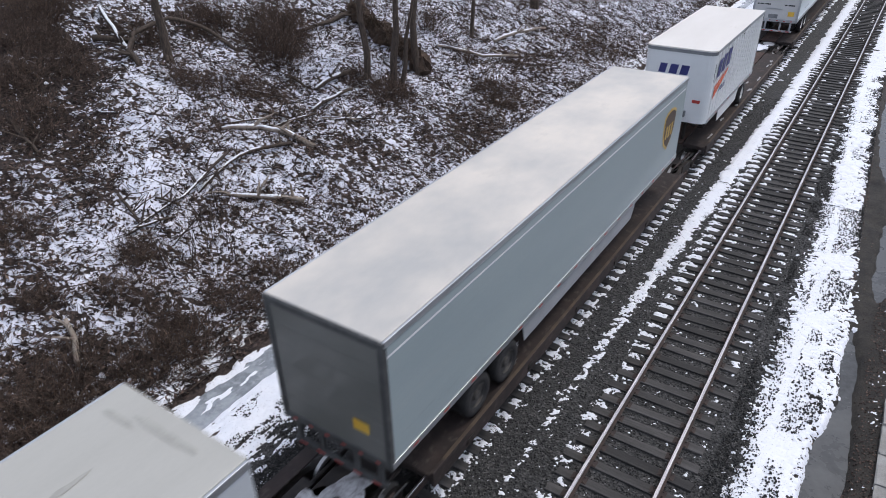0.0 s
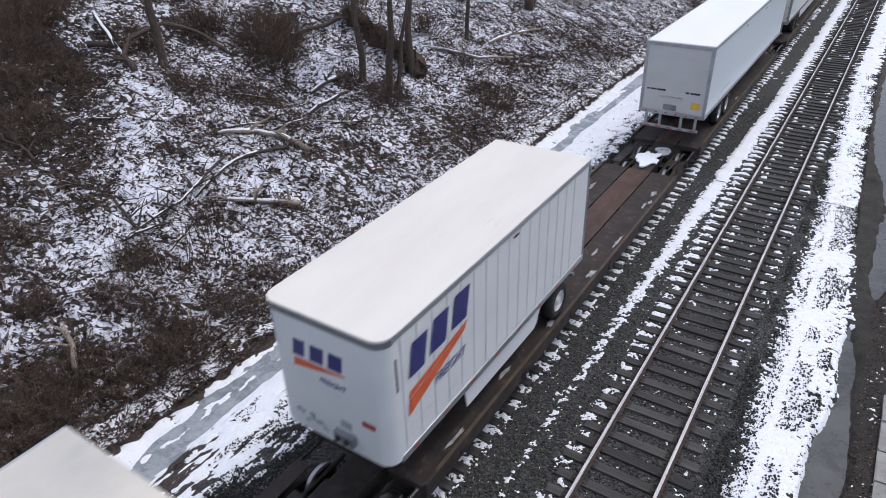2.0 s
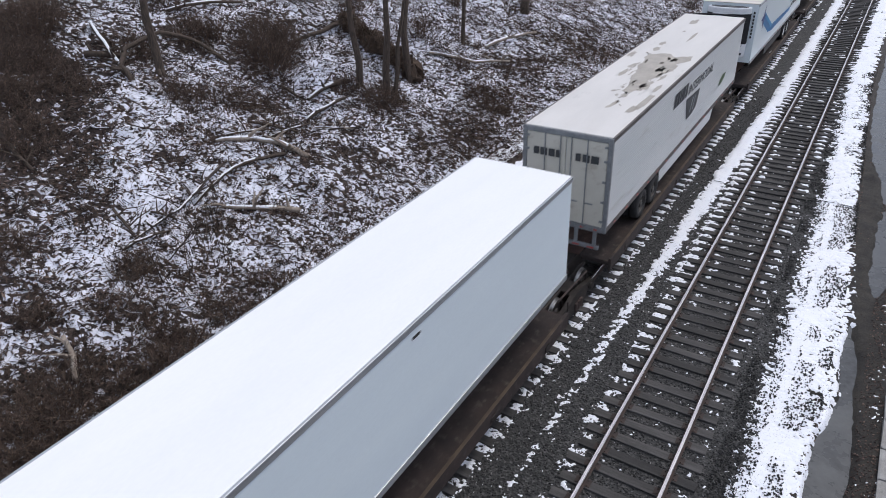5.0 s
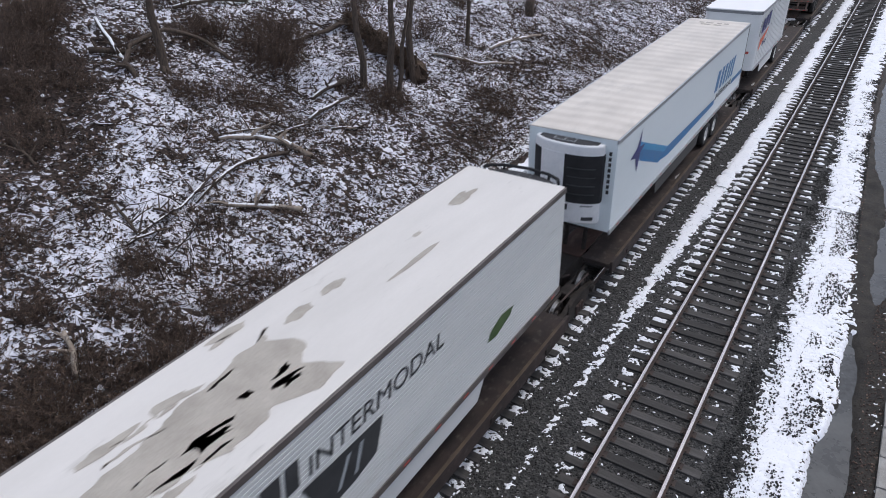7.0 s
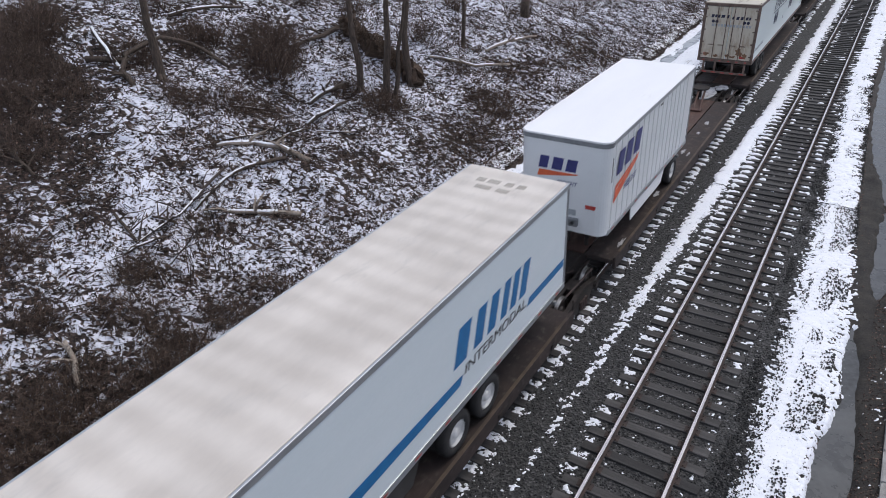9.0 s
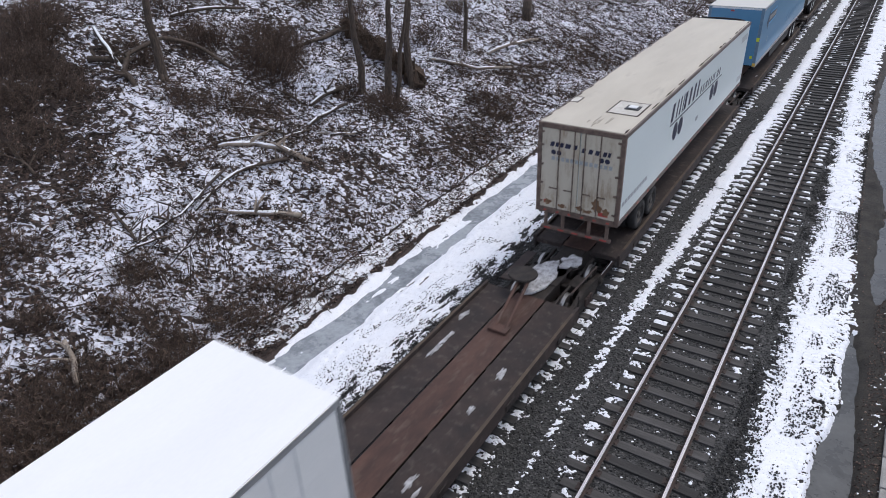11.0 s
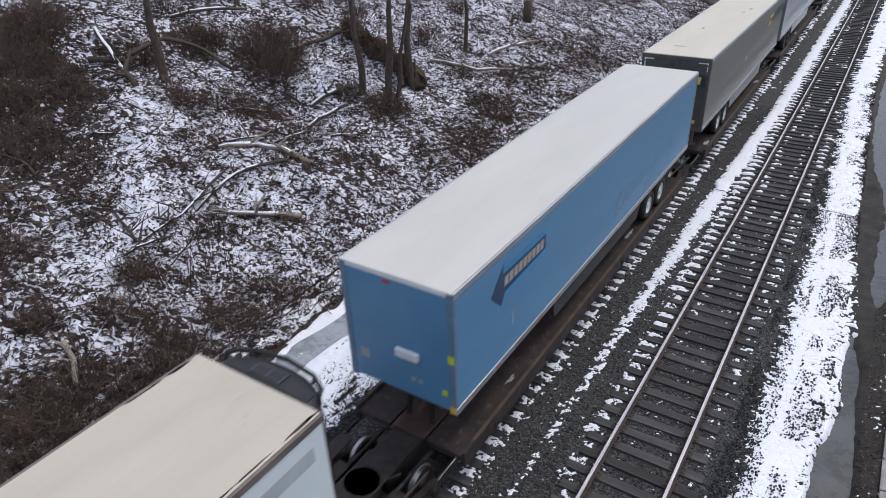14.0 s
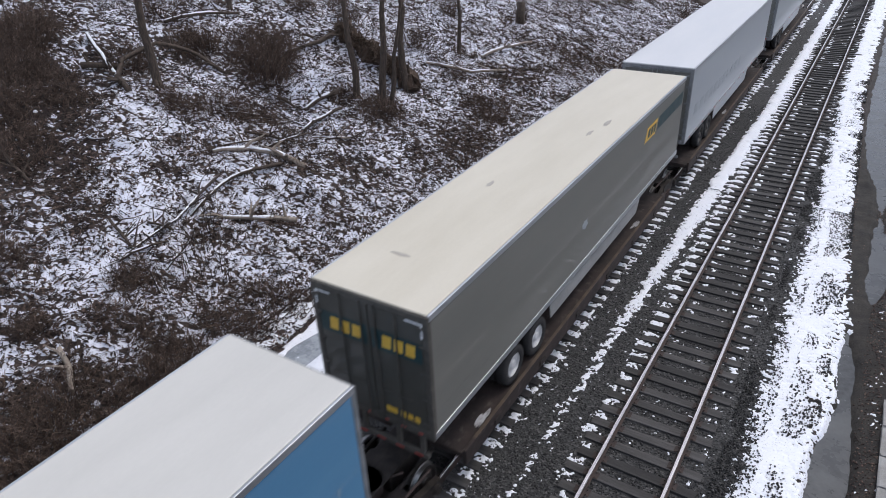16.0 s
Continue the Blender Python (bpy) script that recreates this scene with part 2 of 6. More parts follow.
# ---- materials of the place ----
def ground_material():
    """Wet leaf mould on the bank, dark ballast grit between, wet earth beyond the drain."""
    m, nt, bsdf = nodes_of("earth")
    co = nt.nodes.new("ShaderNodeTexCoord").outputs["Object"]
    sep = nt.nodes.new("ShaderNodeSeparateXYZ")
    nt.links.new(co, sep.inputs[0])
    wob = tex(nt, "ShaderNodeTexNoise", 0.9, co, 4)
    add = nt.nodes.new("ShaderNodeMath")
    add.operation = "MULTIPLY_ADD"
    nt.links.new(wob.outputs[0], add.inputs[0])
    add.inputs[1].default_value = 1.2
    nt.links.new(sep.outputs[0], add.inputs[2])
    zone = nt.nodes.new("ShaderNodeMapRange")
    zone.inputs[1].default_value, zone.inputs[2].default_value = -14.0, 6.0
    nt.links.new(add.outputs[0], zone.inputs[0])
    n1, n2 = tex(nt, "ShaderNodeTexNoise", 2.2, co, 6, 0.7), tex(nt, "ShaderNodeTexNoise", 16, co, 5, 0.7)
    vor = tex(nt, "ShaderNodeTexVoronoi", 19, co)
    leaf = ramp(nt, n2.outputs[0], [(0.3, (0.017, 0.013, 0.012)), (0.5, (0.05, 0.035, 0.03)), (0.7, (0.12, 0.085, 0.07))])
    grit = ramp(nt, vor.outputs["Color"], [(0.0, (0.015, 0.0148, 0.0148)), (0.6, (0.045, 0.044, 0.043)), (1.0, (0.11, 0.106, 0.102))])
    mud = ramp(nt, n1.outputs[0], [(0.35, (0.013, 0.0115, 0.010)), (0.65, (0.04, 0.034, 0.027))])
    is_grit = ramp(nt, zone.outputs[0], [(0.30, (0, 0, 0)), (0.36, (1, 1, 1)), (0.83, (1, 1, 1)), (0.88, (0, 0, 0))])
    is_mud = ramp(nt, zone.outputs[0], [(0.83, (0, 0, 0)), (0.88, (1, 1, 1))])
    col = blend(nt, is_mud, blend(nt, is_grit, leaf, grit), mud)
    nt.links.new(col, bsdf.inputs["Base Color"])
    bsdf.inputs["Roughness"].default_value = 0.85
    bp = nt.nodes.new("ShaderNodeBump")
    bp.inputs["Strength"].default_value, bp.inputs["Distance"].default_value = 0.8, 0.03
    h = blend(nt, is_grit, n2.outputs[0], vor.outputs["Distance"])
    nt.links.new(h, bp.inputs["Height"])
    nt.links.new(bp.outputs[0], bsdf.inputs["Normal"])
    return m


def snow_material(name, low, high):
    m, nt, bsdf = nodes_of(name)
    co = nt.nodes.new("ShaderNodeTexCoord").outputs["Object"]
    n1, n2 = tex(nt, "ShaderNodeTexNoise", 1.4, co, 4), tex(nt, "ShaderNodeTexNoise", 30, co, 4, 0.7)
    col = ramp(nt, n1.outputs[0], [(0.3, low), (0.7, high)])
    specks = ramp(nt, n2.outputs[0], [(0.61, (0, 0, 0)), (0.68, (1, 1, 1))])
    nt.links.new(blend(nt, specks, col, (0.17, 0.16, 0.155)), bsdf.inputs["Base Color"])
    bsdf.inputs["Roughness"].default_value = 0.7
    bp = nt.nodes.new("ShaderNodeBump")
    bp.inputs["Strength"].default_value, bp.inputs["Distance"].default_value = 0.3, 0.015
    nt.links.new(n2.outputs[0], bp.inputs["Height"])
    nt.links.new(bp.outputs[0], bsdf.inputs["Normal"])
    return m


def ice_material(name, a, b, rough):
    m, nt, bsdf = nodes_of(name)
    co = nt.nodes.new("ShaderNodeTexCoord").outputs["Object"]
    n1, n2 = tex(nt, "ShaderNodeTexNoise", 0.9, co, 6, 0.65), tex(nt, "ShaderNodeTexNoise", 7, co, 4)
    col = blend(nt, 0.35, ramp(nt, n1.outputs[0], [(0.38, a), (0.6, b)]), ramp(nt, n2.outputs[0], [(0.35, a), (0.65, b)]))
    nt.links.new(col, bsdf.inputs["Base Color"])
    rr = ramp(nt, n1.outputs[0], [(0.35, (rough,) * 3), (0.65, (rough + 0.3,) * 3)])
    nt.links.new(rr, bsdf.inputs["Roughness"])
    return m


EARTH, SNOW = ground_material(), snow_material("snow", (0.83, 0.85, 0.90), (0.90, 0.91, 0.94))
# Thin wet snow; the bank's violet-blue shade is put into its colour.
SHADED_THIN_SNOW = snow_material("shaded_thin_wet_snow", (0.67, 0.685, 0.77), (0.83, 0.84, 0.91))
ICE = ice_material("ditch_ice", (0.15, 0.163, 0.178), (0.37, 0.395, 0.42), 0.12)
PUDDLE = ice_material("puddle_ice", (0.035, 0.036, 0.036), (0.085, 0.09, 0.092), 0.14)
RAIL_STEEL = surface("rolled_steel", (0.62, 0.575, 0.56), (0.78, 0.73, 0.715), 3, 0.26, 0.9, 0.03, 60, (8, 0.3, 8))
RAIL_RUST = surface("rail_rust", (0.035, 0.025, 0.022), (0.075, 0.05, 0.042), 4, 0.85, 0.0, 0.3, 60)
TIE_WOOD = surface("tie_wood", (0.052, 0.048, 0.046), (0.112, 0.105, 0.10), 3, 0.85, 0, 0.5, 28, (0.25, 3, 3), vary=0.55, c=(0.025, 0.022, 0.02))
STONE = islands("ballast_stone", [(0.0, (0.011, 0.0107, 0.0103)), (0.5, (0.033, 0.032, 0.031)), (0.85, (0.068, 0.066, 0.063)), (1.0, (0.17, 0.162, 0.155))], 0.8)
LEAF = islands("dead_leaf", [(0.0, (0.021, 0.0145, 0.0125)), (0.5, (0.075, 0.049, 0.041)), (0.85, (0.165, 0.108, 0.085)), (1.0, (0.25, 0.175, 0.135))], 0.8)
TWIG = islands("dead_twig", [(0.0, (0.024, 0.018, 0.016)), (0.6, (0.07, 0.05, 0.042)), (1.0, (0.20, 0.145, 0.11))], 0.85)
DRY_GRASS = islands("dry_grass", [(0.0, (0.05, 0.034, 0.023)), (0.5, (0.135, 0.085, 0.055)), (1.0, (0.27, 0.18, 0.12))], 0.85)
BARK = surface("bark", (0.045, 0.033, 0.025), (0.12, 0.088, 0.067), 6, 0.9, 0, 0.9, 22, (3, 3, 0.5), depth=0.03)
PALE_BARK = surface("barkless_wood", (0.22, 0.17, 0.13), (0.42, 0.36, 0.30), 4, 0.8, 0, 0.5, 30, c=(0.1, 0.07, 0.05))
CONCRETE = surface("old_concrete", (0.26, 0.25, 0.23), (0.40, 0.39, 0.37), 2, 0.85, 0, 0.5, 35, c=(0.13, 0.12, 0.11))

# ---- ground, one sheet to the horizon ----
gx = np.concatenate([[-400, -200, -120, -80, -60, -45], np.arange(-38, -27, 0.4), np.arange(-27, -12, 0.25), np.arange(-12, -5.8, 0.1), np.arange(-5.8, 1.6, 0.6), np.arange(1.6, 5, 0.1), [5.5, 6.5, 9, 14, 25, 50, 120, 400]])
gy = np.concatenate([[-300, -120, -60, -30, -15, -8, -4], np.arange(-2, 2, 0.4), np.arange(2, 36, 0.2), np.arange(36, 80, 0.4), [85, 95, 110, 140, 200, 320, 700]])
GX, GY = np.meshgrid(gx, gy)
GZ = ground_z(GX, GY)
idx = np.arange(GX.size).reshape(GX.shape)
quads = np.stack([idx[:-1, :-1], idx[:-1, 1:], idx[1:, 1:], idx[1:, :-1]], -1).reshape(-1, 4)
ground = from_arrays("ground", np.stack([GX, GY, GZ], -1).reshape(-1, 3), quads, EARTH, smooth=True)
tagged(ground, "dark leaf mould, ballast grit and wet earth along the line", "ground", kind="structure")

TIE_STEP = 0.53
TRACK_X = -4.234


def between_ties(y):
    """1 midway between two ties, 0 on a tie."""
    p = np.abs(((y - 3.1) / TIE_STEP + 0.5) % 1.0 - 0.5) * 2
    return np.clip((p - 0.25) * 2.2, 0, 1)


def snow_amount(x, y):
    bell = lambda c, w: np.clip(1.25 - np.abs((x - c) / w), 0, 1)
    gap = between_ties(y)
    far = np.clip((y - 9) / 14, 0, 1)
    a = bell(-2.03 + 0.4 * np.clip((y - 16) / 22, 0, 1), 0.13 + 0.20 * far) * (0.24 + 0.88 * far)
    a = np.maximum(a, bell(-1.22, 0.30) * (0.26 + 0.62 * gap) * (0.46 + 0.49 * far))
    a = np.maximum(a, bell(-0.48, 0.20) * (0.15 + 0.6 * gap) * np.clip((y - 12) / 14, 0, 0.66))
    a = np.maximum(a, bell(0.40, 0.22) * (0.15 + 0.55 * gap) * np.clip((y - 13) / 16, 0, 0.45))
    a = np.maximum(a, bell(1.12, 0.24) * (0.1 + 0.55 * gap) * (0.3 + 0.5 * far))
    a = np.maximum(a, bell(TRACK_X + 1.17, 0.30) * (0.36 + 0.52 * gap) * (0.68 + 0.26 * far))
    a = np.maximum(a, 0.12 * np.clip((x + 5.5) / 2, 0, 1) * (x < 1.6))
    xr = x - drift(y)
    a = np.maximum(a, np.clip(np.minimum((xr - 1.60) / 0.55, (3.72 - 0.42 * np.clip((y - 18) / 5, 0, 1) - xr) / 0.30), 0, 1) * (0.66 + 0.36 * np.clip(1.25 - np.abs(xr - 2.4) / 0.6, 0, 1)) * (1 - 0.22 * np.clip((y - 23) / 8, 0, 1)))
    a = np.maximum(a, np.clip((xr - 3.85) / 0.3, 0, 1) * 0.11)
    bank = np.clip(np.minimum((-5.95 - x) / 1.0, (x + 9.4) / 0.15), 0, 1) * (0.64 + 0.24 * np.clip((-7.0 - x) / 0.9, 0, 1))
    a = np.maximum(a, bank * np.clip(0.30 + (y - 3) / 8, 0.3, 1))
    far_bank = np.clip(np.minimum((-9.6 - x) / 0.12, (x + 10.5) / 0.2), 0, 1)
    a = np.maximum(a, far_bank * (0.72 + 0.18 * np.clip((y - 8) / 5, 0, 1)))
    hill = np.clip((-10.4 - x) / 0.3, 0, 1)
    patch = fbm(x / 3.2, y / 3.2, 21, 3)
    lean = 0.555 + 0.15 * np.clip((x + 11.9) / 0.7, 0, 1) + 0.30 * (patch - 0.5) + 0.14 * lies(x, y, OPEN_SNOW) - 0.24 * covered(x, y) - 0.27 * np.clip((-17.5 - x) / 3, 0, 1) * np.clip((15 - y) / 4, 0, 1) - 0.10 * np.clip((-21 - x) / 4, 0, 1)
    a = a - 0.35 * np.clip(1 - a / 0.2, 0, 1)
    return a * (1 - hill) + hill * lean


def snow_sheet(name, x0, x1, y0, y1, step, grain, thick, label, along=1.0, fine=0.6, material=None):
    xs, ys = np.arange(x0, x1, step), np.arange(y0, y1, step)
    X, Y = np.meshgrid(xs, ys)
    rng = np.random.default_rng(4)
    X, Y = X + rng.uniform(-0.3, 0.3, X.shape) * step, Y + rng.uniform(-0.3, 0.3, X.shape) * step
    n = fine * fbm(X / grain, Y / grain / along, 31, 3) + (1 - fine) * fbm(X / (grain * 3), Y / (grain * 3) / along, 41, 3)
    n = (n - 0.5) * 2.1 + 0.5
    h = np.clip((snow_amount(X, Y) - n) * thick * 4, -0.05, thick) + 0.27 * thick
    H = ground_z(X, Y) + h
    i = np.arange(X.size).reshape(X.shape)
    q = np.stack([i[:-1, :-1], i[:-1, 1:], i[1:, 1:], i[1:, :-1]], -1).reshape(-1, 4)
    q = q[h.ravel()[q].max(1) > 0.0]
    used, inv = np.unique(q, return_inverse=True)
    V = np.stack([X, Y, H], -1).reshape(-1, 3)[used]
    return tagged(from_arrays(name, V, inv.reshape(-1, 4), material or SNOW, smooth=True), label, "snow", kind="stuff")


snow_sheet("snow_cover", -3.6, 4.6, 7.0, 26.08, 0.036, 0.085, 0.022, "thin crusted snow lying in strips beside the tracks", 1.0, 0.84)
snow_sheet("snow_cover", -11.35, -6.0, 2.0, 26.08, 0.045, 0.10, 0.04, "crusted snow on the shoulder and along the ditch", 3.0)
snow_sheet("snow_cover", -11.35, 4.6, 26.0, 40.15, 0.06, 0.12, 0.05, "thin snow lying in strips along the track")
snow_sheet("snow_cover", -11.4, 4.6, 40.0, 76.0, 0.11, 0.17, 0.05, "thin snow lying in strips along the distant track")
snow_sheet("snow_cover", -32.0, -11.4, 0.0, 66.0, 0.07, 0.085, 0.035, "patchy thin snow on the leaf-strewn bank", 1.0, 0.78, SHADED_THIN_SNOW)


# ---- frozen ditch and puddles ----
def water_sheet(name, x0, x1, y0, y1, z, material, label, shift=False):
    ys = np.arange(y0, y1 + 0.1, 1.0)
    bm = bmesh.new()
    rows = []
    for y in ys:
        d = float(drift(y)) if shift else 0.0
        rows.append([bm.verts.new((x + d, y, zz)) for x, zz in ((x0, z), (x1, z))])
    for a, b in zip(rows, rows[1:]):
        bm.faces.new((a[0], a[1], b[1], b[0]))
    return tagged(part(name, bm, material, None), label, "ice", kind="structure")


water_sheet("water", -11.2, -8.7, -5, 90, -0.57, ICE, "grey frozen ditch water at the foot of the bank")
water_sheet("water", 2.9, 4.25, 4, 19.2, -0.155, PUDDLE, "murky half-frozen puddle in the drain beside the track")
water_sheet("water", 3.2, 5.2, 19.6, 75, -0.155, PUDDLE, "long grey puddle in the drain beside the track", True)


# ---- the two tracks ----
def rail_bmesh(x, y0, y1, head):
    """Half of the rail: the rusty foot and web, or the bright head."""
    prof = [(-0.036, 0.175), (-0.036, 0.205), (-0.028, 0.213), (0.028, 0.213), (0.036, 0.205), (0.036, 0.175)] if head else \
        [(-0.07, 0.055), (-0.07, 0.066), (-0.012, 0.085), (-0.010, 0.165), (-0.034, 0.174), (0.034, 0.174), (0.010, 0.165), (0.012, 0.085), (0.07, 0.066), (0.07, 0.055)]
    bm = bmesh.new()
    a, b = [bm.verts.new((x + p, y0, z)) for p, z in prof], [bm.verts.new((x + p, y1, z)) for p, z in prof]
    bm.faces.new(a), bm.faces.new(b[::-1])
    for i in range(len(prof)):
        j = (i + 1) % len(prof)
        bm.faces.new((a[i], b[i], b[j], a[j]))
    bmesh.ops.recalc_face_normals(bm, faces=bm.faces)
    return bm


def tie_mesh(seed):
    rnd = random.Random(seed)
    bm = box(-1.29, 1.29, -0.115, 0.115, -0.10, 0.058, 0.012)
    for v in bm.verts:
        v.co.x += rnd.uniform(-0.02, 0.02)
        v.co.y += rnd.uniform(-0.008, 0.008)
        v.co.z += rnd.uniform(-0.006, 0.006)
    me = bpy.data.meshes.new("tie")
    bm.to_mesh(me)
    bm.free()
    me.materials.append(TIE_WOOD)
    return me


def plate_mesh():
    bm = box(-0.17, 0.17, -0.095, 0.095, 0.054, 0.070, 0.004)
    for sx in (-0.1, 0.1):
        for sy in (-0.06, 0.06):
            box(sx - 0.015, sx + 0.015, sy - 0.015, sy + 0.015, 0.07, 0.09, 0, bm)
    me = bpy.data.meshes.new("tie_plate")
    bm.to_mesh(me)
    bm.free()
    me.materials.append(RAIL_RUST)
    return me


TIES = [tie_mesh(k) for k in range(6)]
PLATE = plate_mesh()


def track(name, x, label):
    t = thing(name, label, "railway track", kind="structure")
    for sx in (-0.7525, 0.7525):
        r = part("rail", rail_bmesh(x + sx, -40, 400, False), RAIL_RUST, t, "rust-brown steel rail")
        part("railhead", rail_bmesh(x + sx, -40, 400, True), RAIL_STEEL, r, "bright worn rail head")
    rnd = random.Random(7)
    for k in range(132):
        tie = new("tie", TIES[rnd.randrange(6)])
        tie.parent = t
        tie.matrix_basis = pose(x + rnd.uniform(-0.05, 0.05), 3.1 + k * TIE_STEP + rnd.uniform(-0.02, 0.02), rnd.uniform(-0.008, 0.006), 0, 0, rnd.choice((0, 180)) + rnd.uniform(-1.2, 1.2))
        if x == 0 and k < 100:
            for sx in (-0.7525, 0.7525):
                p = new("tie_plate", PLATE)
                p.parent = t
                p.matrix_basis = pose(x + sx, 3.1 + k * TIE_STEP, 0)
    far = bmesh.new()
    for k in range(132, 300):
        box(x - 1.29, x + 1.29, 3.0 + k * TIE_STEP, 3.22 + k * TIE_STEP, -0.05, 0.058, 0, far)
    tagged(part("far_ties", far, TIE_WOOD, t), kind="stuff")
    return t


track("track_near", 0.0, "single railway track with worn wooden ties in dark ballast")
track("track_far", TRACK_X, "railway track under the passing train, snow between its tie ends")


def scatter(name, rng, n, pick, shape, faces, size, label, category, material, sink=0.3, flat=1.0, height=ground_z):
    """n small pieces of one shape, turned and stretched at random, on the ground."""
    X, Y = pick(rng, n)
    n = len(X)
    Z = height(X, Y)
    sh = np.asarray(shape, float)
    S = rng.uniform(size[0], size[1], n)
    jit = 1 + rng.uniform(-0.35, 0.35, (n, len(sh), 3))
    P = sh[None] * jit * S[:, None, None]
    ax = rng.normal(size=(n, 4))
    ax[:, 1:3] *= flat
    ax /= np.linalg.norm(ax, axis=1)[:, None]
    w, x, y, z = ax.T
    R = np.stack([1 - 2 * (y * y + z * z), 2 * (x * y - z * w), 2 * (x * z + y * w), 2 * (x * y + z * w), 1 - 2 * (x * x + z * z), 2 * (y * z - x * w), 2 * (x * z - y * w), 2 * (y * z + x * w), 1 - 2 * (x * x + y * y)], -1).reshape(n, 3, 3)
    P = np.einsum("nij,nkj->nki", R, P)
    P += np.stack([X, Y, Z - S * sink + S * 0.5], -1)[:, None]
    F = (np.asarray(faces)[None] + (np.arange(n) * len(sh))[:, None, None]).reshape(-1, len(faces[0]))
    return tagged(from_arrays(name, P.reshape(-1, 3), F, material), label, category, kind="stuff")


OCTA = [(1, 0, 0), (-1, 0, 0), (0, 1, 0), (0, -1, 0), (0, 0, 0.75), (0, 0, -0.75)]
OCTA_F = [(0, 2, 4), (2, 1, 4), (1, 3, 4), (3, 0, 4), (2, 0, 5), (1, 2, 5), (3, 1, 5), (0, 3, 5)]


def ballast_spots(rng, n):
    y = 4 + 34 * rng.random(n) ** 1.5
    x = rng.uniform(-7.4, 2.35, n)
    keep = (np.abs(x - TRACK_X) > 0.4) | (rng.random(n) < 0.5)
    return x[keep], y[keep]


scatter("ballast_stones", np.random.default_rng(1), 62000, ballast_spots, OCTA, OCTA_F, (0.018, 0.038), "loose dark grey crushed stone between the ties", "ballast", STONE, 0.45)


def strip_spots(rng, n):
    y = 5 + 40 * rng.random(n) ** 1.4
    left = rng.random(n) < 0.6
    x = np.where(left, -6.2 - 2.7 * rng.random(n) ** 1.9, 2.35 + rng.choice((-1, 1), n) * (0.85 - 0.75 * rng.random(n) ** 1.7) + drift(y))
    keep = value_noise(x * 2.6, y * 1.1, 13) + 0.25 * np.clip((x + 7.6) / 1.2, -1, 1) * (x < 0) > 0.48
    return x[keep], y[keep]


scatter("ballast_stones", np.random.default_rng(6), 52000, strip_spots, OCTA, OCTA_F, (0.008, 0.036), "dark ballast stones poking through the snow", "ballast", STONE, 0.2, height=lambda x, y: ground_z(x, y) + 0.035)


def drain_spots(rng, n):
    y = rng.uniform(8, 50, n)
    x = 3.0 + rng.random(n) ** 0.8 * 1.9 + drift(y)
    keep = (np.abs(x - drift(y) - 3.6) > 0.34) | (rng.random(n) < 0.02)
    return x[keep], y[keep]


scatter("drain_rubble", np.random.default_rng(2), 16000, drain_spots, OCTA, OCTA_F, (0.010, 0.036), "dark brown gravel and leaf scraps along the drain", "gravel", LEAF, 0.4)

LEAF_SHAPE = [(1, 0, 0.0), (0, 0.36, 0.22), (-1, 0, 0.05), (0, -0.36, 0.18)]


def bank_spots(rng, n, near=0.0):
    y = 1 + 66 * rng.random(n) ** 1.25
    x = -10.45 - 20.1 * rng.random(n) ** 1.15
    dens = fbm(x / 0.45, y / 0.45, 61, 3)
    keep = rng.random(n) < np.clip(0.42 + (dens - 0.5) * 1.3 + 0.22 * np.clip((-17.5 - x) / 3, 0, 1) * np.clip((15 - y) / 4, 0, 1) + 0.25 * covered(x, y) - 0.18 * lies(x, y, OPEN_SNOW), 0.22, 1)
    return x[keep], y[keep]


scatter("leaf_litter", np.random.default_rng(3), 440000, bank_spots, LEAF_SHAPE, [(0, 1, 2, 3)], (0.03, 0.10), "dark wet fallen leaves poking through the snow", "leaves", LEAF, 0.0, 0.4, lambda x, y: ground_z(x, y) + 0.02)
PRISM = [(-1, 0.045, 0), (-1, -0.025, 0.04), (-1, -0.025, -0.04), (1, 0.022, 0.06), (1, -0.015, 0.08), (1, -0.015, 0.05)]
PRISM_F = [(0, 3, 4, 1), (1, 4, 5, 2), (2, 5, 3, 0)]
scatter("fallen_twigs", np.random.default_rng(5), 70000, bank_spots, PRISM, PRISM_F, (0.10, 0.34), "tangle of thin dark fallen twigs on the bank", "twigs", TWIG, 0.25, 0.13)


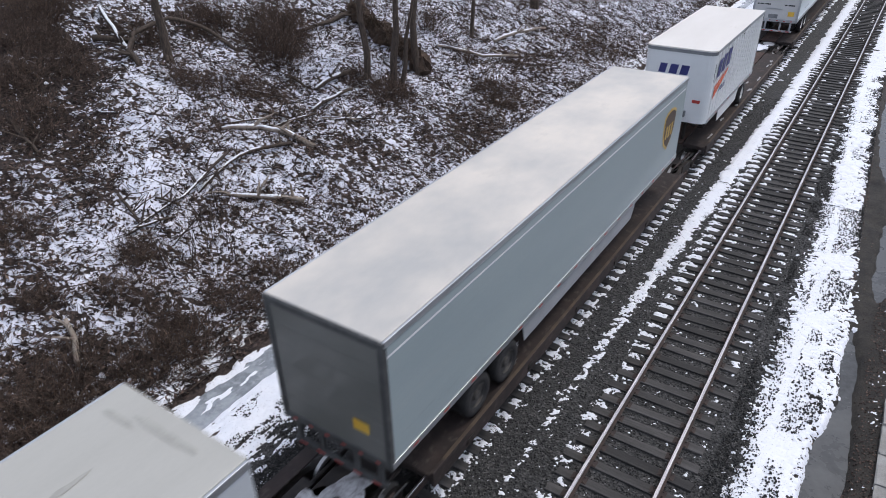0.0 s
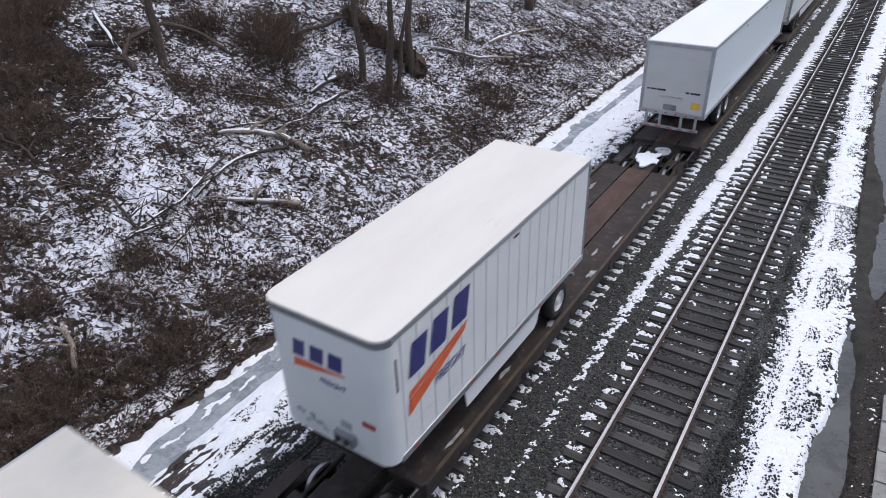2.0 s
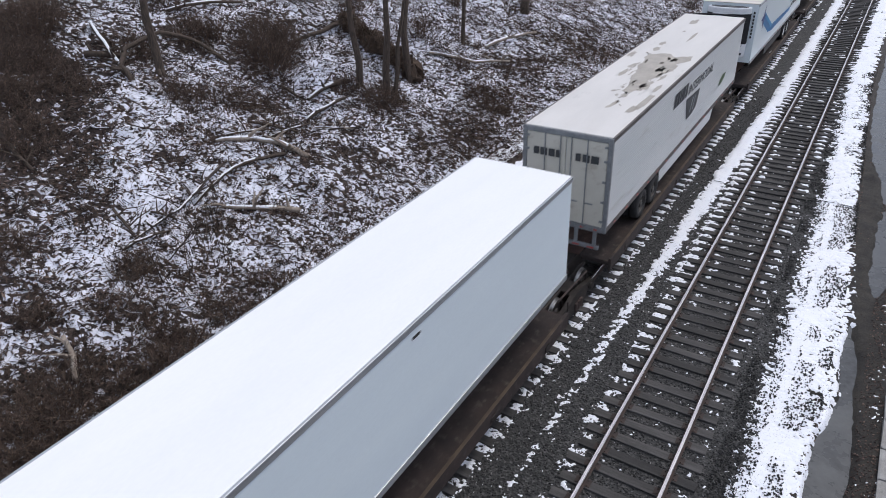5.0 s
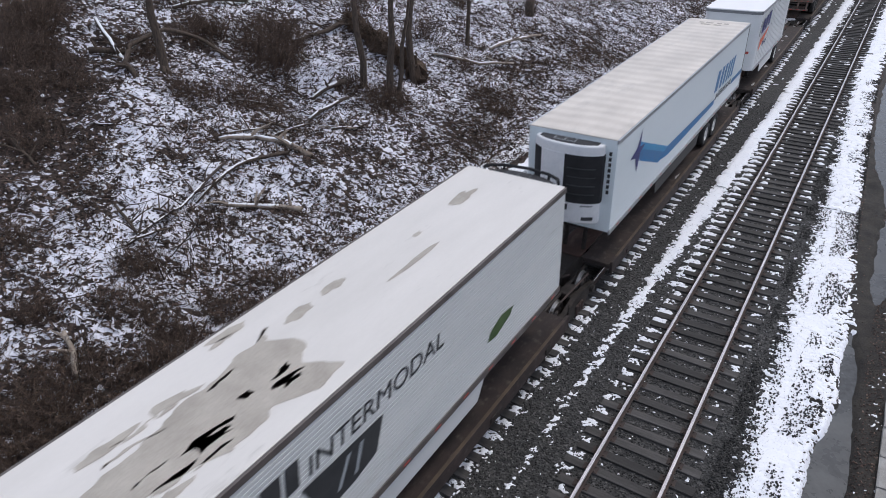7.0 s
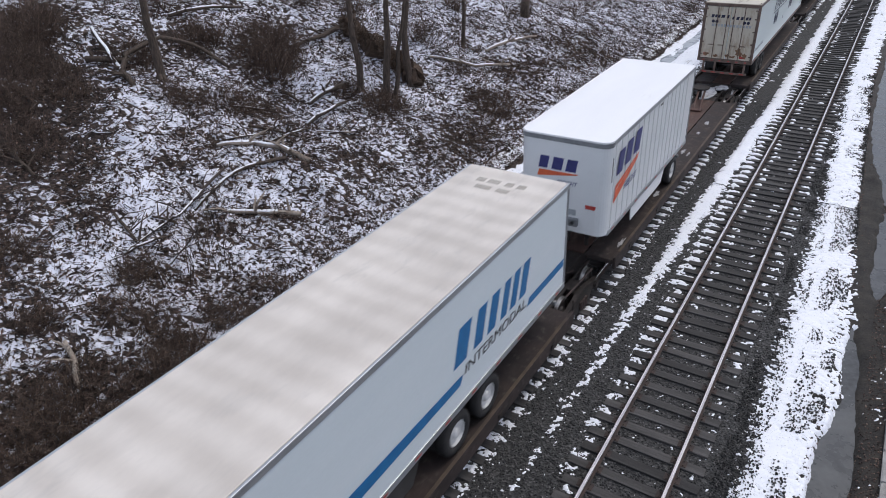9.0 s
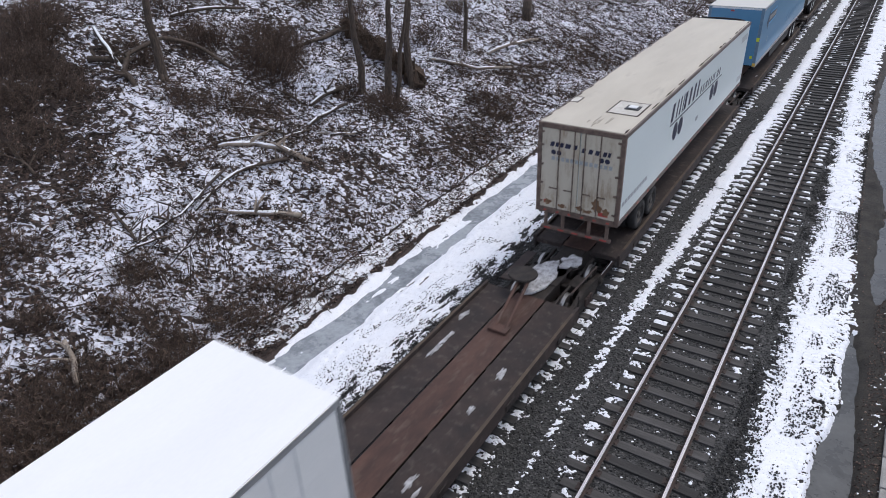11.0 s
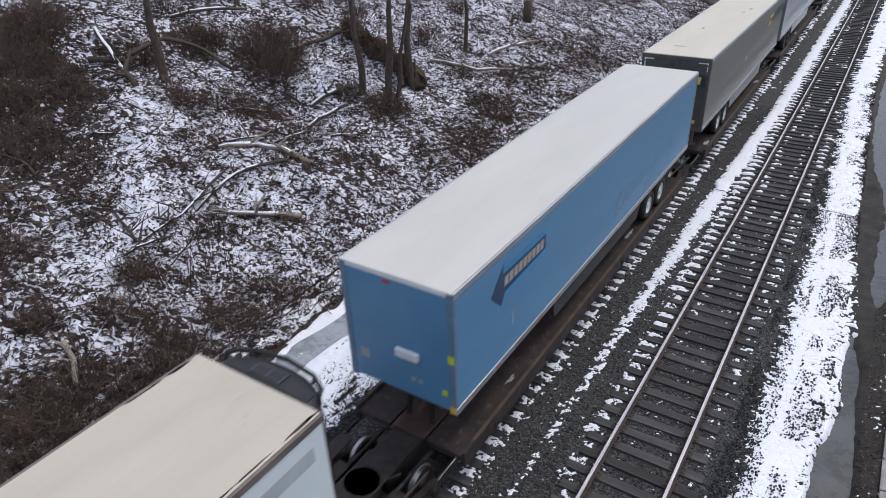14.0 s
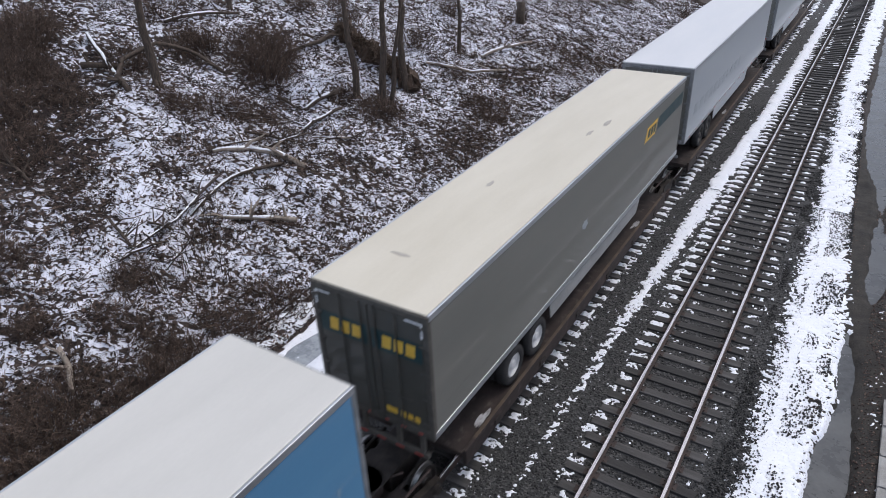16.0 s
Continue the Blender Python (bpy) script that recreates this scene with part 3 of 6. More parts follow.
# ---- stalks, shrubs, trunks and logs on the bank ----
def stalk_arrays(rng, base, n, spread, height, lean, r):
    """Thin upright stems with two bends each; returns vertices and quads."""
    a = rng.uniform(0, 2 * np.pi, n)
    d = spread * np.sqrt(rng.random(n))
    p0 = base[None, :2] + np.stack([np.cos(a), np.sin(a)], -1) * d[:, None]
    z0 = ground_z(p0[:, 0], p0[:, 1]) - 0.03
    h = height * rng.uniform(0.35, 1.0, n)
    lx = rng.normal(0, lean, (n, 2)) + np.stack([np.cos(a), np.sin(a)], -1) * lean * 0.8
    out = []
    for f in (0.0, 0.5, 1.0):
        bend = rng.normal(0, 0.05, (n, 2)) * h[:, None] * f
        c = np.concatenate([p0 + lx * (h * f ** 1.4)[:, None] + bend, (z0 + h * f * (1 - 0.25 * f * np.clip(lean, 0, 1)))[:, None]], 1)
        rr = r * (1.05 - 0.75 * f) * rng.uniform(0.7, 1.3, n)
        for k in range(3):
            an = 2.1 * k
            out.append(c + np.stack([np.cos(an) * rr, np.sin(an) * rr, 0 * rr], -1))
    V = np.stack(out, 1)
    F = []
    for lvl in (0, 3):
        for k in range(3):
            F.append((lvl + k, lvl + (k + 1) % 3, lvl + 3 + (k + 1) % 3, lvl + 3 + k))
    F = np.asarray(F)[None] + (np.arange(n) * 9)[:, None, None]
    return V.reshape(-1, 3), F.reshape(-1, 4)


def gather(chunks):
    V, F, o = [], [], 0
    for v, f in chunks:
        V.append(v), F.append(f + o)
        o += len(v)
    return np.concatenate(V), np.concatenate(F)


rng = np.random.default_rng(11)
chunks = []
for k in range(520):
    y = 2 + 60 * rng.random() ** 1.2
    x = -11.4 - 17 * rng.random() ** 1.3
    if value_noise(np.array([x / 3.0]), np.array([y / 3.0]), 77)[0] < 0.42 or lies(x, y, OPEN_SNOW) > 0.3:
        continue
    chunks.append(stalk_arrays(rng, np.array([x, y]), int(rng.integers(10, 26)), rng.uniform(0.25, 0.8), rng.uniform(0.4, 1.0), 0.4, 0.007))
for x, y, n, h in ((-14.3, 10.8, 7, 1.9), (-14.4, 11.3, 6, 1.6), (-13.5, 11.0, 6, 2.0), (-13.8, 9.5, 7, 1.8), (-14.2, 10.3, 5, 1.5), (-12.6, 5.5, 8, 1.5), (-15.2, 12.1, 8, 1.3), (-18.8, 25.0, 5, 2.2)):
    chunks.append(stalk_arrays(rng, np.array([x, y]), n, 0.4, h, 0.10, 0.016))
V, F = gather(chunks)
tagged(from_arrays("underbrush", V, F, TWIG), "thin bare stems of winter underbrush on the snowy bank", "underbrush", kind="stuff")

chunks = []
for k in range(760):
    y = 4 + 56 * rng.random() ** 1.1
    x = -11.35 - 8 * rng.random() ** 1.2
    if value_noise(np.array([x / 2.5]), np.array([y / 4.0]), 87)[0] < 0.5 or lies(x, y, OPEN_SNOW) > 0.3:
        continue
    chunks.append(stalk_arrays(rng, np.array([x, y]), 36, rng.uniform(0.5, 1.1), rng.uniform(0.2, 0.6), 0.5, 0.009))
V, F = gather(chunks)
tagged(from_arrays("dead_grass", V, F, DRY_GRASS), "matted brown dead grass and weeds in snow", "grass", kind="stuff")

BRUSH = islands("brush_stem", [(0.0, (0.04, 0.027, 0.021)), (0.6, (0.12, 0.078, 0.058)), (1.0, (0.27, 0.185, 0.135))], 0.85)
MATTED = islands("matted_grass", [(0.0, (0.06, 0.037, 0.023)), (0.5, (0.15, 0.095, 0.058)), (1.0, (0.29, 0.195, 0.12))], 0.85)


def strands(rng, P, D, L, r, droop, wob):
    """Curved thin stems from points P along directions D; vertices and quads of three-sided tubes."""
    n = len(P)
    out = []
    for f in (0.0, 0.35, 0.7, 1.0):
        c = P + D * (L * f)[:, None] + rng.normal(0, wob, (n, 3)) * (L * f)[:, None]
        c[:, 2] -= droop * L * f * f
        rr = r * (1.0 - 0.8 * f)
        for k in range(3):
            out.append(c + np.array([math.cos(2.1 * k), math.sin(2.1 * k), 0.3 * (k - 1)])[None] * rr)
    V = np.stack(out, 1)
    F = np.asarray([(l + k, l + (k + 1) % 3, l + 3 + (k + 1) % 3, l + 3 + k) for l in (0, 3, 6) for k in range(3)])
    return V, (F[None] + (np.arange(n) * 12)[:, None, None]).reshape(-1, 4)


def shrub(x, y, n, w, h):
    """A bare shrub: stems fanning out from the root, each with side shoots."""
    rng = np.random.default_rng(int(abs(x * 37 + y * 13)))
    base = rng.normal(0, 0.22 * w, (n, 2)) + (x, y)
    P = np.column_stack([base, ground_z(base[:, 0], base[:, 1]) - 0.05])
    out = (base - (x, y)) * 1.1 + rng.normal(0, 0.35, (n, 2))
    D = np.column_stack([out * w / h, np.ones(n)])
    D /= np.linalg.norm(D, axis=1)[:, None]
    L = h * rng.uniform(0.45, 1.1, n)
    V1, F1 = strands(rng, P, D, L, 0.011, 0.12, 0.06)
    rep = np.repeat(np.arange(n), 7)
    f = rng.uniform(0.25, 0.95, len(rep))
    P2 = P[rep] + D[rep] * (L[rep] * f)[:, None]
    P2[:, 2] -= 0.12 * L[rep] * f * f
    D2 = D[rep] * 0.6 + rng.normal(0, 0.55, (len(rep), 3))
    D2 /= np.linalg.norm(D2, axis=1)[:, None]
    V2, F2 = strands(rng, P2, D2, rng.uniform(0.15, 0.5, len(rep)) * h * 0.5, 0.008, 0.2, 0.06)
    V, F = gather([(V1.reshape(-1, 3), F1), (V2.reshape(-1, 3), F2)])
    return tagged(from_arrays("bare_shrub", V, F, BRUSH), "leafless brown shrub of many thin fanning stems", "shrub", "bare shrubs on the bank")


rng = np.random.default_rng(8)
n = 900
y = 5 + 46 * rng.random(n) ** 1.1
x = -12.5 - 16 * rng.random(n)
keep = value_noise(x / 2.5, y / 2.5, 71) > 0.4
x, y = x[keep], y[keep]
L = rng.uniform(0.4, 2.0, len(x))
a = rng.uniform(0, 6.283, len(x))
rise = (ground_z(x + np.cos(a) * L, y + np.sin(a) * L) - ground_z(x, y)) / L
D = np.column_stack([np.cos(a), np.sin(a), rise + 0.02])
V, F = strands(rng, np.column_stack([x, y, ground_z(x, y) + 0.05]), D, L, 0.022, 0.0, 0.07)
tagged(from_arrays("fallen_branches", V.reshape(-1, 3), F, TWIG), "dark crooked broken branches strewn over the snowy bank", "branches", kind="stuff")

def thicket(x, y, a, b, strength, grass=False):
    """A tangle of bare stems, or of matted dead grass, that fills a patch of the plan."""
    rng = np.random.default_rng(int(abs(x * 37 + y * 13)))
    n = int(min(max(a * b * (420 if grass else 215 if x < -18 else 175) * (0.3 + 0.7 * strength), 90), 900 if grass else 640))
    r, w = np.sqrt(rng.random(n)) * rng.uniform(0.75, 1.12, n), rng.uniform(0, 2 * np.pi, n)
    u, v = r * np.cos(w) * a, r * np.sin(w) * b
    bx, by = x + u * LIE_C - v * LIE_S, y + u * LIE_S + v * LIE_C
    tall = (0.34 if grass else 0.75 + 0.25 * min(a, b)) * (1.1 - 0.5 * r)
    P = np.column_stack([bx, by, ground_z(bx, by) - 0.04])
    comb = rng.uniform(0, 2 * np.pi)
    D = np.column_stack([rng.normal(0.5 * math.cos(comb) * grass, 0.75 if grass else 0.42, n), rng.normal(0.5 * math.sin(comb) * grass, 0.75 if grass else 0.42, n), rng.uniform(0.5, 1.0, n)])
    D /= np.linalg.norm(D, axis=1)[:, None]
    L = tall * rng.uniform(0.5, 1.25, n)
    chunks = [strands(rng, P, D, L, 0.012 if grass else 0.011, 0.55 if grass else 0.15, 0.08)]
    if not grass:
        rep = np.repeat(np.arange(n), 5)
        f = rng.uniform(0.2, 0.9, len(rep))
        D2 = D[rep] * 0.5 + rng.normal(0, 0.6, (len(rep), 3))
        D2 /= np.linalg.norm(D2, axis=1)[:, None]
        chunks.append(strands(rng, P[rep] + D[rep] * (L[rep] * f)[:, None], D2, rng.uniform(0.2, 0.5, len(rep)) * tall[rep], 0.009, 0.2, 0.08))
    V, F = gather([(v.reshape(-1, 3), f) for v, f in chunks])
    if grass:
        return tagged(from_arrays("grass_tuft", V, F, MATTED), "brown clump of dead grass flattened by snow", "grass", kind="stuff")
    return tagged(from_arrays("bare_thicket", V, F, BRUSH), "tangled leafless brown thicket on the snowy bank", "thicket", "bare thickets on the bank")


for q in THICKETS_UP + THICKETS_LOW:
    thicket(*q)
for q in BROWN_GRASS:
    thicket(*q, True)
for x, y, n, w, h in ((-21.2, 21.4, 150, 2.2, 2.6), (-22.4, 22.8, 120, 1.9, 2.4), (-27.0, 14.4, 130, 2.0, 1.9), (-25.6, 12.2, 110, 1.8, 1.7), (-19.3, 30.9, 90, 1.2, 1.7), (-24.0, 20.6, 80, 1.2, 1.6), (-27.0, 20.5, 60, 1.4, 1.6), (-22.8, 29.5, 80, 1.2, 1.8),
                      (-21.0, 37.0, 80, 1.3, 1.8), (-18.2, 41.8, 60, 1.0, 1.3), (-19.0, 50.0, 80, 1.6, 1.8), (-16.0, 55.0, 80, 1.6, 1.6), (-14.6, 44.0, 60, 1.1, 1.0), (-12.4, 4.6, 90, 1.4, 1.2), (-11.8, 7.4, 80, 1.1, 0.9), (-25.0, 28.0, 80, 1.6, 1.8), (-16.4, 30.4, 60, 1.0, 0.9), (-14.2, 36.0, 60, 1.2, 0.9)):
    shrub(x, y, n, w, h)


def limb_path(a, b, sag, n, rnd, wob):
    a, b = Vector(a), Vector(b)
    out = []
    for k in range(n + 1):
        f = k / n
        p = a.lerp(b, f) + Vector((0, 0, sag * math.sin(math.pi * f)))
        if 0 < k < n:
            p += Vector((rnd.uniform(-wob, wob), rnd.uniform(-wob, wob), rnd.uniform(-wob, wob)))
        out.append(p)
    return out


def tube(bm, path, r0, r1, seg=7):
    rings = []
    for k, p in enumerate(path):
        d = (path[min(k + 1, len(path) - 1)] - path[max(k - 1, 0)]).normalized()
        u = d.orthogonal().normalized()
        v = d.cross(u)
        r = r0 + (r1 - r0) * k / (len(path) - 1)
        rings.append([bm.verts.new(p + (u * math.cos(2 * math.pi * i / seg) + v * math.sin(2 * math.pi * i / seg)) * r * (1 + 0.12 * math.sin(3 * i + k))) for i in range(seg)])
    for a, b in zip(rings, rings[1:]):
        for i in range(seg):
            bm.faces.new((a[i], a[(i + 1) % seg], b[(i + 1) % seg], b[i]))
    bm.faces.new(rings[0][::-1]), bm.faces.new(rings[-1])


def tree(x, y, r, h, tilt, seed):
    """A bare winter tree: tapered trunk, limbs and fine branches."""
    rnd = random.Random(seed)
    t = thing("tree", "bare leafless tree with dark bark on the bank", "tree", "trees on the bank", at=(x, y, gz(x, y) - 0.15))
    path = limb_path((0, 0, 0), (tilt[0], tilt[1], h), 0, 9, rnd, r * 0.7)
    bm = bmesh.new()
    tube(bm, [path[0] - Vector((0, 0, 0.1))] + path, r * 1.15, r * 0.25, 9)
    for k in range(5):
        a = k * 1.26 + rnd.random()
        tube(bm, [Vector((0, 0, 0.45)), Vector((math.cos(a) * r * 1.3, math.sin(a) * r * 1.3, 0.12)), Vector((math.cos(a) * r * 2.6, math.sin(a) * r * 2.6, -0.12))], r * 0.6, r * 0.2, 6)
    part("trunk", bm, BARK, t, smooth=True)
    crown = bmesh.new()
    for k in range(16):
        f = 0.42 + 0.56 * k / 16
        p = path[0].lerp(path[-1], f)
        a = rnd.uniform(0, 6.28)
        L = (1 - f) * h * 0.55 + 0.8
        e = p + Vector((math.cos(a) * L, math.sin(a) * L, L * rnd.uniform(0.5, 0.9)))
        limb = limb_path(p, e, 0.15, 5, rnd, 0.12)
        tube(crown, limb, r * 0.32 * (1.1 - f), 0.012, 5)
        for j in range(7):
            q = limb[rnd.randrange(1, 6)]
            a2 = rnd.uniform(0, 6.28)
            l2 = L * rnd.uniform(0.2, 0.45)
            tube(crown, limb_path(q, q + Vector((math.cos(a2) * l2, math.sin(a2) * l2, l2 * rnd.uniform(0.3, 0.9))), 0.05, 3, rnd, 0.06), 0.014, 0.004, 3)
    part("crown", crown, BARK, t, "bare branches")
    return t


tree(-22.2, 16.4, 0.17, 11, (-0.4, 0.3, 0), 1)
tree(-18.1, 23.9, 0.15, 12, (-0.6, 0.2, 0), 2)
tree(-17.0, 24.5, 0.16, 13, (0.9, 0.5, 0), 3)
tree(-16.75, 24.75, 0.10, 11, (1.6, 1.0, 0), 6)
tree(-17.2, 26.8, 0.17, 12, (-0.5, 0.3, 0), 4)
tree(-18.0, 33.2, 0.11, 10, (0.2, 0.2, 0), 5)
tree(-26.5, 24.5, 0.13, 10, (0.3, -0.3, 0), 8)
tree(-24.5, 35.5, 0.16, 12, (0.3, 0.4, 0), 9)


def snowcap(bm, path, r0, r1):
    n = len(path) - 1
    tube(bm, [p + Vector((0, 0, 0.5 * (r0 + (r1 - r0) * k / n))) for k, p in enumerate(path)], r0 * 0.74, r1 * 0.74, 7)


def log(points, r0, r1, material, label, snow=True, seed=1, twigs=0):
    rnd = random.Random(seed)
    pts = [Vector((x, y, gz(x, y) + r0 * 0.5 + lift)) for x, y, lift in points]
    path = []
    for a, b in zip(pts, pts[1:]):
        path += limb_path(a, b, 0.03, 4, rnd, r0 * 0.3)[:-1]
    path.append(pts[-1])
    t = thing("fallen_log", label, "log", "fallen logs on the bank")
    bm = bmesh.new()
    tube(bm, path, r0, r1, 9)
    part("trunk", bm, material, t, smooth=True)
    for k in range(twigs):
        p = path[rnd.randrange(1, len(path) - 1)]
        e = p + Vector((rnd.uniform(-0.9, 0.9), rnd.uniform(-0.9, 0.9), rnd.uniform(0.1, 0.7)))
        bm = bmesh.new()
        tube(bm, limb_path(p, e, 0.05, 3, rnd, 0.05), r1 * 0.6 + 0.01, 0.006, 5)
        part("branch", bm, material, t)
    if snow:
        bm = bmesh.new()
        snowcap(bm, path[: max(3, int(len(path) * 0.8))], r0, r0 + (r1 - r0) * 0.8)
        part("snow_cap", bm, SNOW, t, "thin line of snow on top", smooth=True)
    return t


log([(-17.9, 15.1, 0.05), (-17.3, 16.1, 0.12), (-16.3, 16.9, 0.1), (-15.3, 17.2, 0)], 0.07, 0.13, PALE_BARK, "pale barkless fallen log lying across dead grass", True, 1, 5)
log([(-15.8, 12.4, 0.05), (-14.8, 13.7, 0.1), (-13.8, 14.9, 0.05)], 0.06, 0.1, PALE_BARK, "snow-topped fallen branch lying on the bank", True, 2, 5)
log([(-16.1, 12.3, 0.0), (-16.3, 13.9, 0.15), (-16.3, 14.9, 0.15), (-15.8, 16.5, 0.1)], 0.05, 0.07, BARK, "snow-topped dark branch leaning over dead grass", True, 21, 6)
log([(-15.6, 9.2, 0.0), (-15.5, 9.8, 0.1), (-15.4, 10.8, 0.05)], 0.05, 0.035, BARK, "snow-topped broken branch over leaf litter", True, 22, 5)
log([(-18.0, 15.7, 0.05), (-17.3, 17.1, 0.1)], 0.045, 0.04, BARK, "snow-topped dark branch in a tangle", True, 23, 4)
log([(-18.2, 17.0, 0.05), (-16.6, 18.1, 0.1)], 0.055, 0.04, BARK, "dark fallen branch in a tangle", False, 24, 7)
log([(-16.9, 16.9, 0.05), (-16.9, 19.1, 0.12)], 0.05, 0.04, BARK, "snow-topped dark branch in a tangle", True, 25, 6)
log([(-20.0, 20.8, 0.05), (-18.9, 20.6, 0.05)], 0.07, 0.05, BARK, "short dark fallen branch", False, 26, 3)
log([(-17.3, 19.3, 0.0), (-17.4, 20.6, 0.12), (-17.4, 22.0, 0.2)], 0.09, 0.07, BARK, "snow-topped dark log below the trunks", True, 27, 4)
log([(-16.7, 19.2, 0.05), (-15.6, 20.3, 0.1)], 0.05, 0.035, PALE_BARK, "snow-topped thin fallen branch", True, 28, 4)
log([(-24.9, 15.0, 0.1), (-24.1, 16.1, 0.1)], 0.14, 0.10, BARK, "short dark log beside an arched limb", False, 29, 2)
log([(-21.5, 9.6, 0.05), (-19.9, 9.4, 0.05)], 0.07, 0.05, BARK, "dark fallen branch running downhill", False, 30, 4)
log([(-13.9, 6.1, 0.1), (-13.3, 5.9, 0.15), (-12.6, 5.5, 0.3)], 0.06, 0.08, PALE_BARK, "weathered grey fallen limb in dark brush", False, 31, 3)
log([(-17.1, 10.1, 0.05), (-15.8, 9.8, 0.05)], 0.05, 0.035, BARK, "dark fallen branch running downhill", False, 32, 5)
log([(-16.4, 10.9, 0.05), (-15.7, 11.3, 0.1)], 0.04, 0.03, BARK, "dark fallen branch running downhill", False, 33, 4)
log([(-23.0, 15.2, 0.2), (-23.9, 16.2, 0.5), (-24.1, 18.1, 0.7), (-23.7, 19.4, 0.4), (-22.2, 19.9, 0)], 0.10, 0.08, BARK, "arched dark fallen limb beside a trunk", False, 3, 8)
log([(-26.2, 16.4, 0.2), (-24.2, 15.7, 0.3), (-22.2, 15.1, 0)], 0.08, 0.11, BARK, "broken dark branch leaning downhill", True, 4, 6)
log([(-15.6, 9.2, 0.05), (-16.0, 11.7, 0.15), (-16.6, 14.2, 0.2)], 0.03, 0.05, TWIG, "long thin fallen branch over the leaf litter", True, 5, 12)
log([(-18.1, 29.9, 0.1), (-16.3, 31.7, 0.15), (-15.4, 34.0, 0.1)], 0.09, 0.06, PALE_BARK, "snow-dusted fallen limb curving along the bank", True, 6, 4)
log([(-17.1, 34.3, 0.1), (-16.7, 36.3, 0.25), (-16.1, 38.9, 0.2)], 0.10, 0.07, PALE_BARK, "snow-dusted fallen limb curving along the bank", True, 7, 4)
log([(-18.5, 20.8, 0.05), (-18.5, 21.9, 0.15), (-18.4, 23.0, 0.25)], 0.09, 0.12, BARK, "short dark log with snow along it", True, 8, 3)
log([(-22.2, 24.0, 0.1), (-22.0, 26.0, 0.2), (-21.9, 27.6, 0.4)], 0.08, 0.14, BARK, "dark fallen trunk running into a root plate", False, 9, 5)
log([(-26.4, 20.4, 0.1), (-26.2, 22.2, 0.25), (-25.8, 24.4, 0.1)], 0.09, 0.07, BARK, "dark fallen limb high on the bank", True, 10, 6)
log([(-19.5, 17.5, 0.05), (-18.6, 18.9, 0.1)], 0.05, 0.04, TWIG, "broken dark branch over leaf litter", True, 11, 6)
log([(-20.6, 12.2, 0.05), (-19.2, 13.9, 0.1)], 0.04, 0.03, TWIG, "broken dark branch over leaf litter", True, 12, 6)
log([(-16.2, 19.4, 0.05), (-15.4, 21.0, 0.1)], 0.05, 0.03, TWIG, "broken dark branch over leaf litter", True, 13, 6)
log([(-14.6, 10.0, 0.05), (-15.4, 12.0, 0.12)], 0.035, 0.03, TWIG, "broken dark branch over leaf litter", True, 14, 8)

# the uprooted root plate behind the three trunks
bm = bmesh.new()
rnd = random.Random(5)
for k in range(9):
    f = k / 8
    c = Vector((-21.9 + 4.6 * f, 27.9 - 0.7 * f, 0))
    c.z = gz(c.x, c.y) + 0.35
    r = bmesh.ops.create_icosphere(bm, subdivisions=2, radius=rnd.uniform(0.38, 0.6), matrix=Matrix.Translation(c))
    for v in r["verts"]:
        v.co += Vector((rnd.uniform(-0.22, 0.22), rnd.uniform(-0.22, 0.22), rnd.uniform(-0.22, 0.22)))
for k in range(520):
    f = rnd.random()
    c = Vector((-21.9 + 4.6 * f, 27.6 - 0.7 * f, 0))
    c.z = gz(c.x, c.y) + rnd.uniform(0.2, 0.9)
    tube(bm, limb_path(c, c + Vector((rnd.uniform(-0.7, 0.7), rnd.uniform(-0.9, 0.6), rnd.uniform(-0.7, 0.7))), 0.1, 3, rnd, 0.1), 0.028, 0.005, 4)
tagged(part("root_plate", bm, surface("root_soil", (0.05, 0.034, 0.024), (0.15, 0.10, 0.07), 5, 0.95, 0, 1.0, 18, depth=0.05), None), "uprooted brown root plate matted with soil and roots", "root plate")

# broken stump up the bank
bm = bmesh.new()
z = gz(-17.8, 40.7)
tube(bm, [Vector((-17.8, 40.7, z - 0.2)), Vector((-17.8, 40.7, z + 0.5)), Vector((-17.75, 40.75, z + 1.3))], 0.32, 0.24, 9)
tagged(part("stump", bm, BARK, None, smooth=True), "broken dark tree stump on the snowy bank", "stump")

# worn stone edge beyond the drain, near the bridge
edge = thing("stone_edging", "weathered grey stone edging beside the drain", "edging")
for k in range(9):
    y = 6.5 + k * 1.0
    bm = box(4.42, 4.95, y, y + 0.96, -0.05, 0.17, 0.03)
    for v in bm.verts:
        v.co += Vector((random.uniform(-0.02, 0.02), random.uniform(-0.02, 0.02), random.uniform(-0.02, 0.02)))
    part("stone", bm, CONCRETE, edge)


# ---- the train ----
XT, ROOF_Z, FLOOR_Z, DECK_Z, HALF = -4.234, 5.1, 2.33, 1.15, 1.295

RUST_DECK = surface("rust_deck", (0.055, 0.030, 0.024), (0.125, 0.066, 0.050), 1.3, 0.75, 0.2, 0.3, 30, (1, 0.4, 1), c=(0.14, 0.10, 0.08), cband=(0.52, 0.72))
DARK_DECK = surface("dark_deck", (0.028, 0.021, 0.0195), (0.058, 0.041, 0.036), 1.6, 0.8, 0.2, 0.3, 30, c=(0.12, 0.098, 0.085), cband=(0.54, 0.74))
YELLOW_EDGE = surface("worn_yellow", (0.10, 0.07, 0.045), (0.06, 0.042, 0.032), 2.2, 0.7, 0.1, 0.3, 40)
GREASE = surface("greasy_steel", (0.016, 0.014, 0.013), (0.05, 0.04, 0.035), 5, 0.6, 0.4, 0.4, 40)
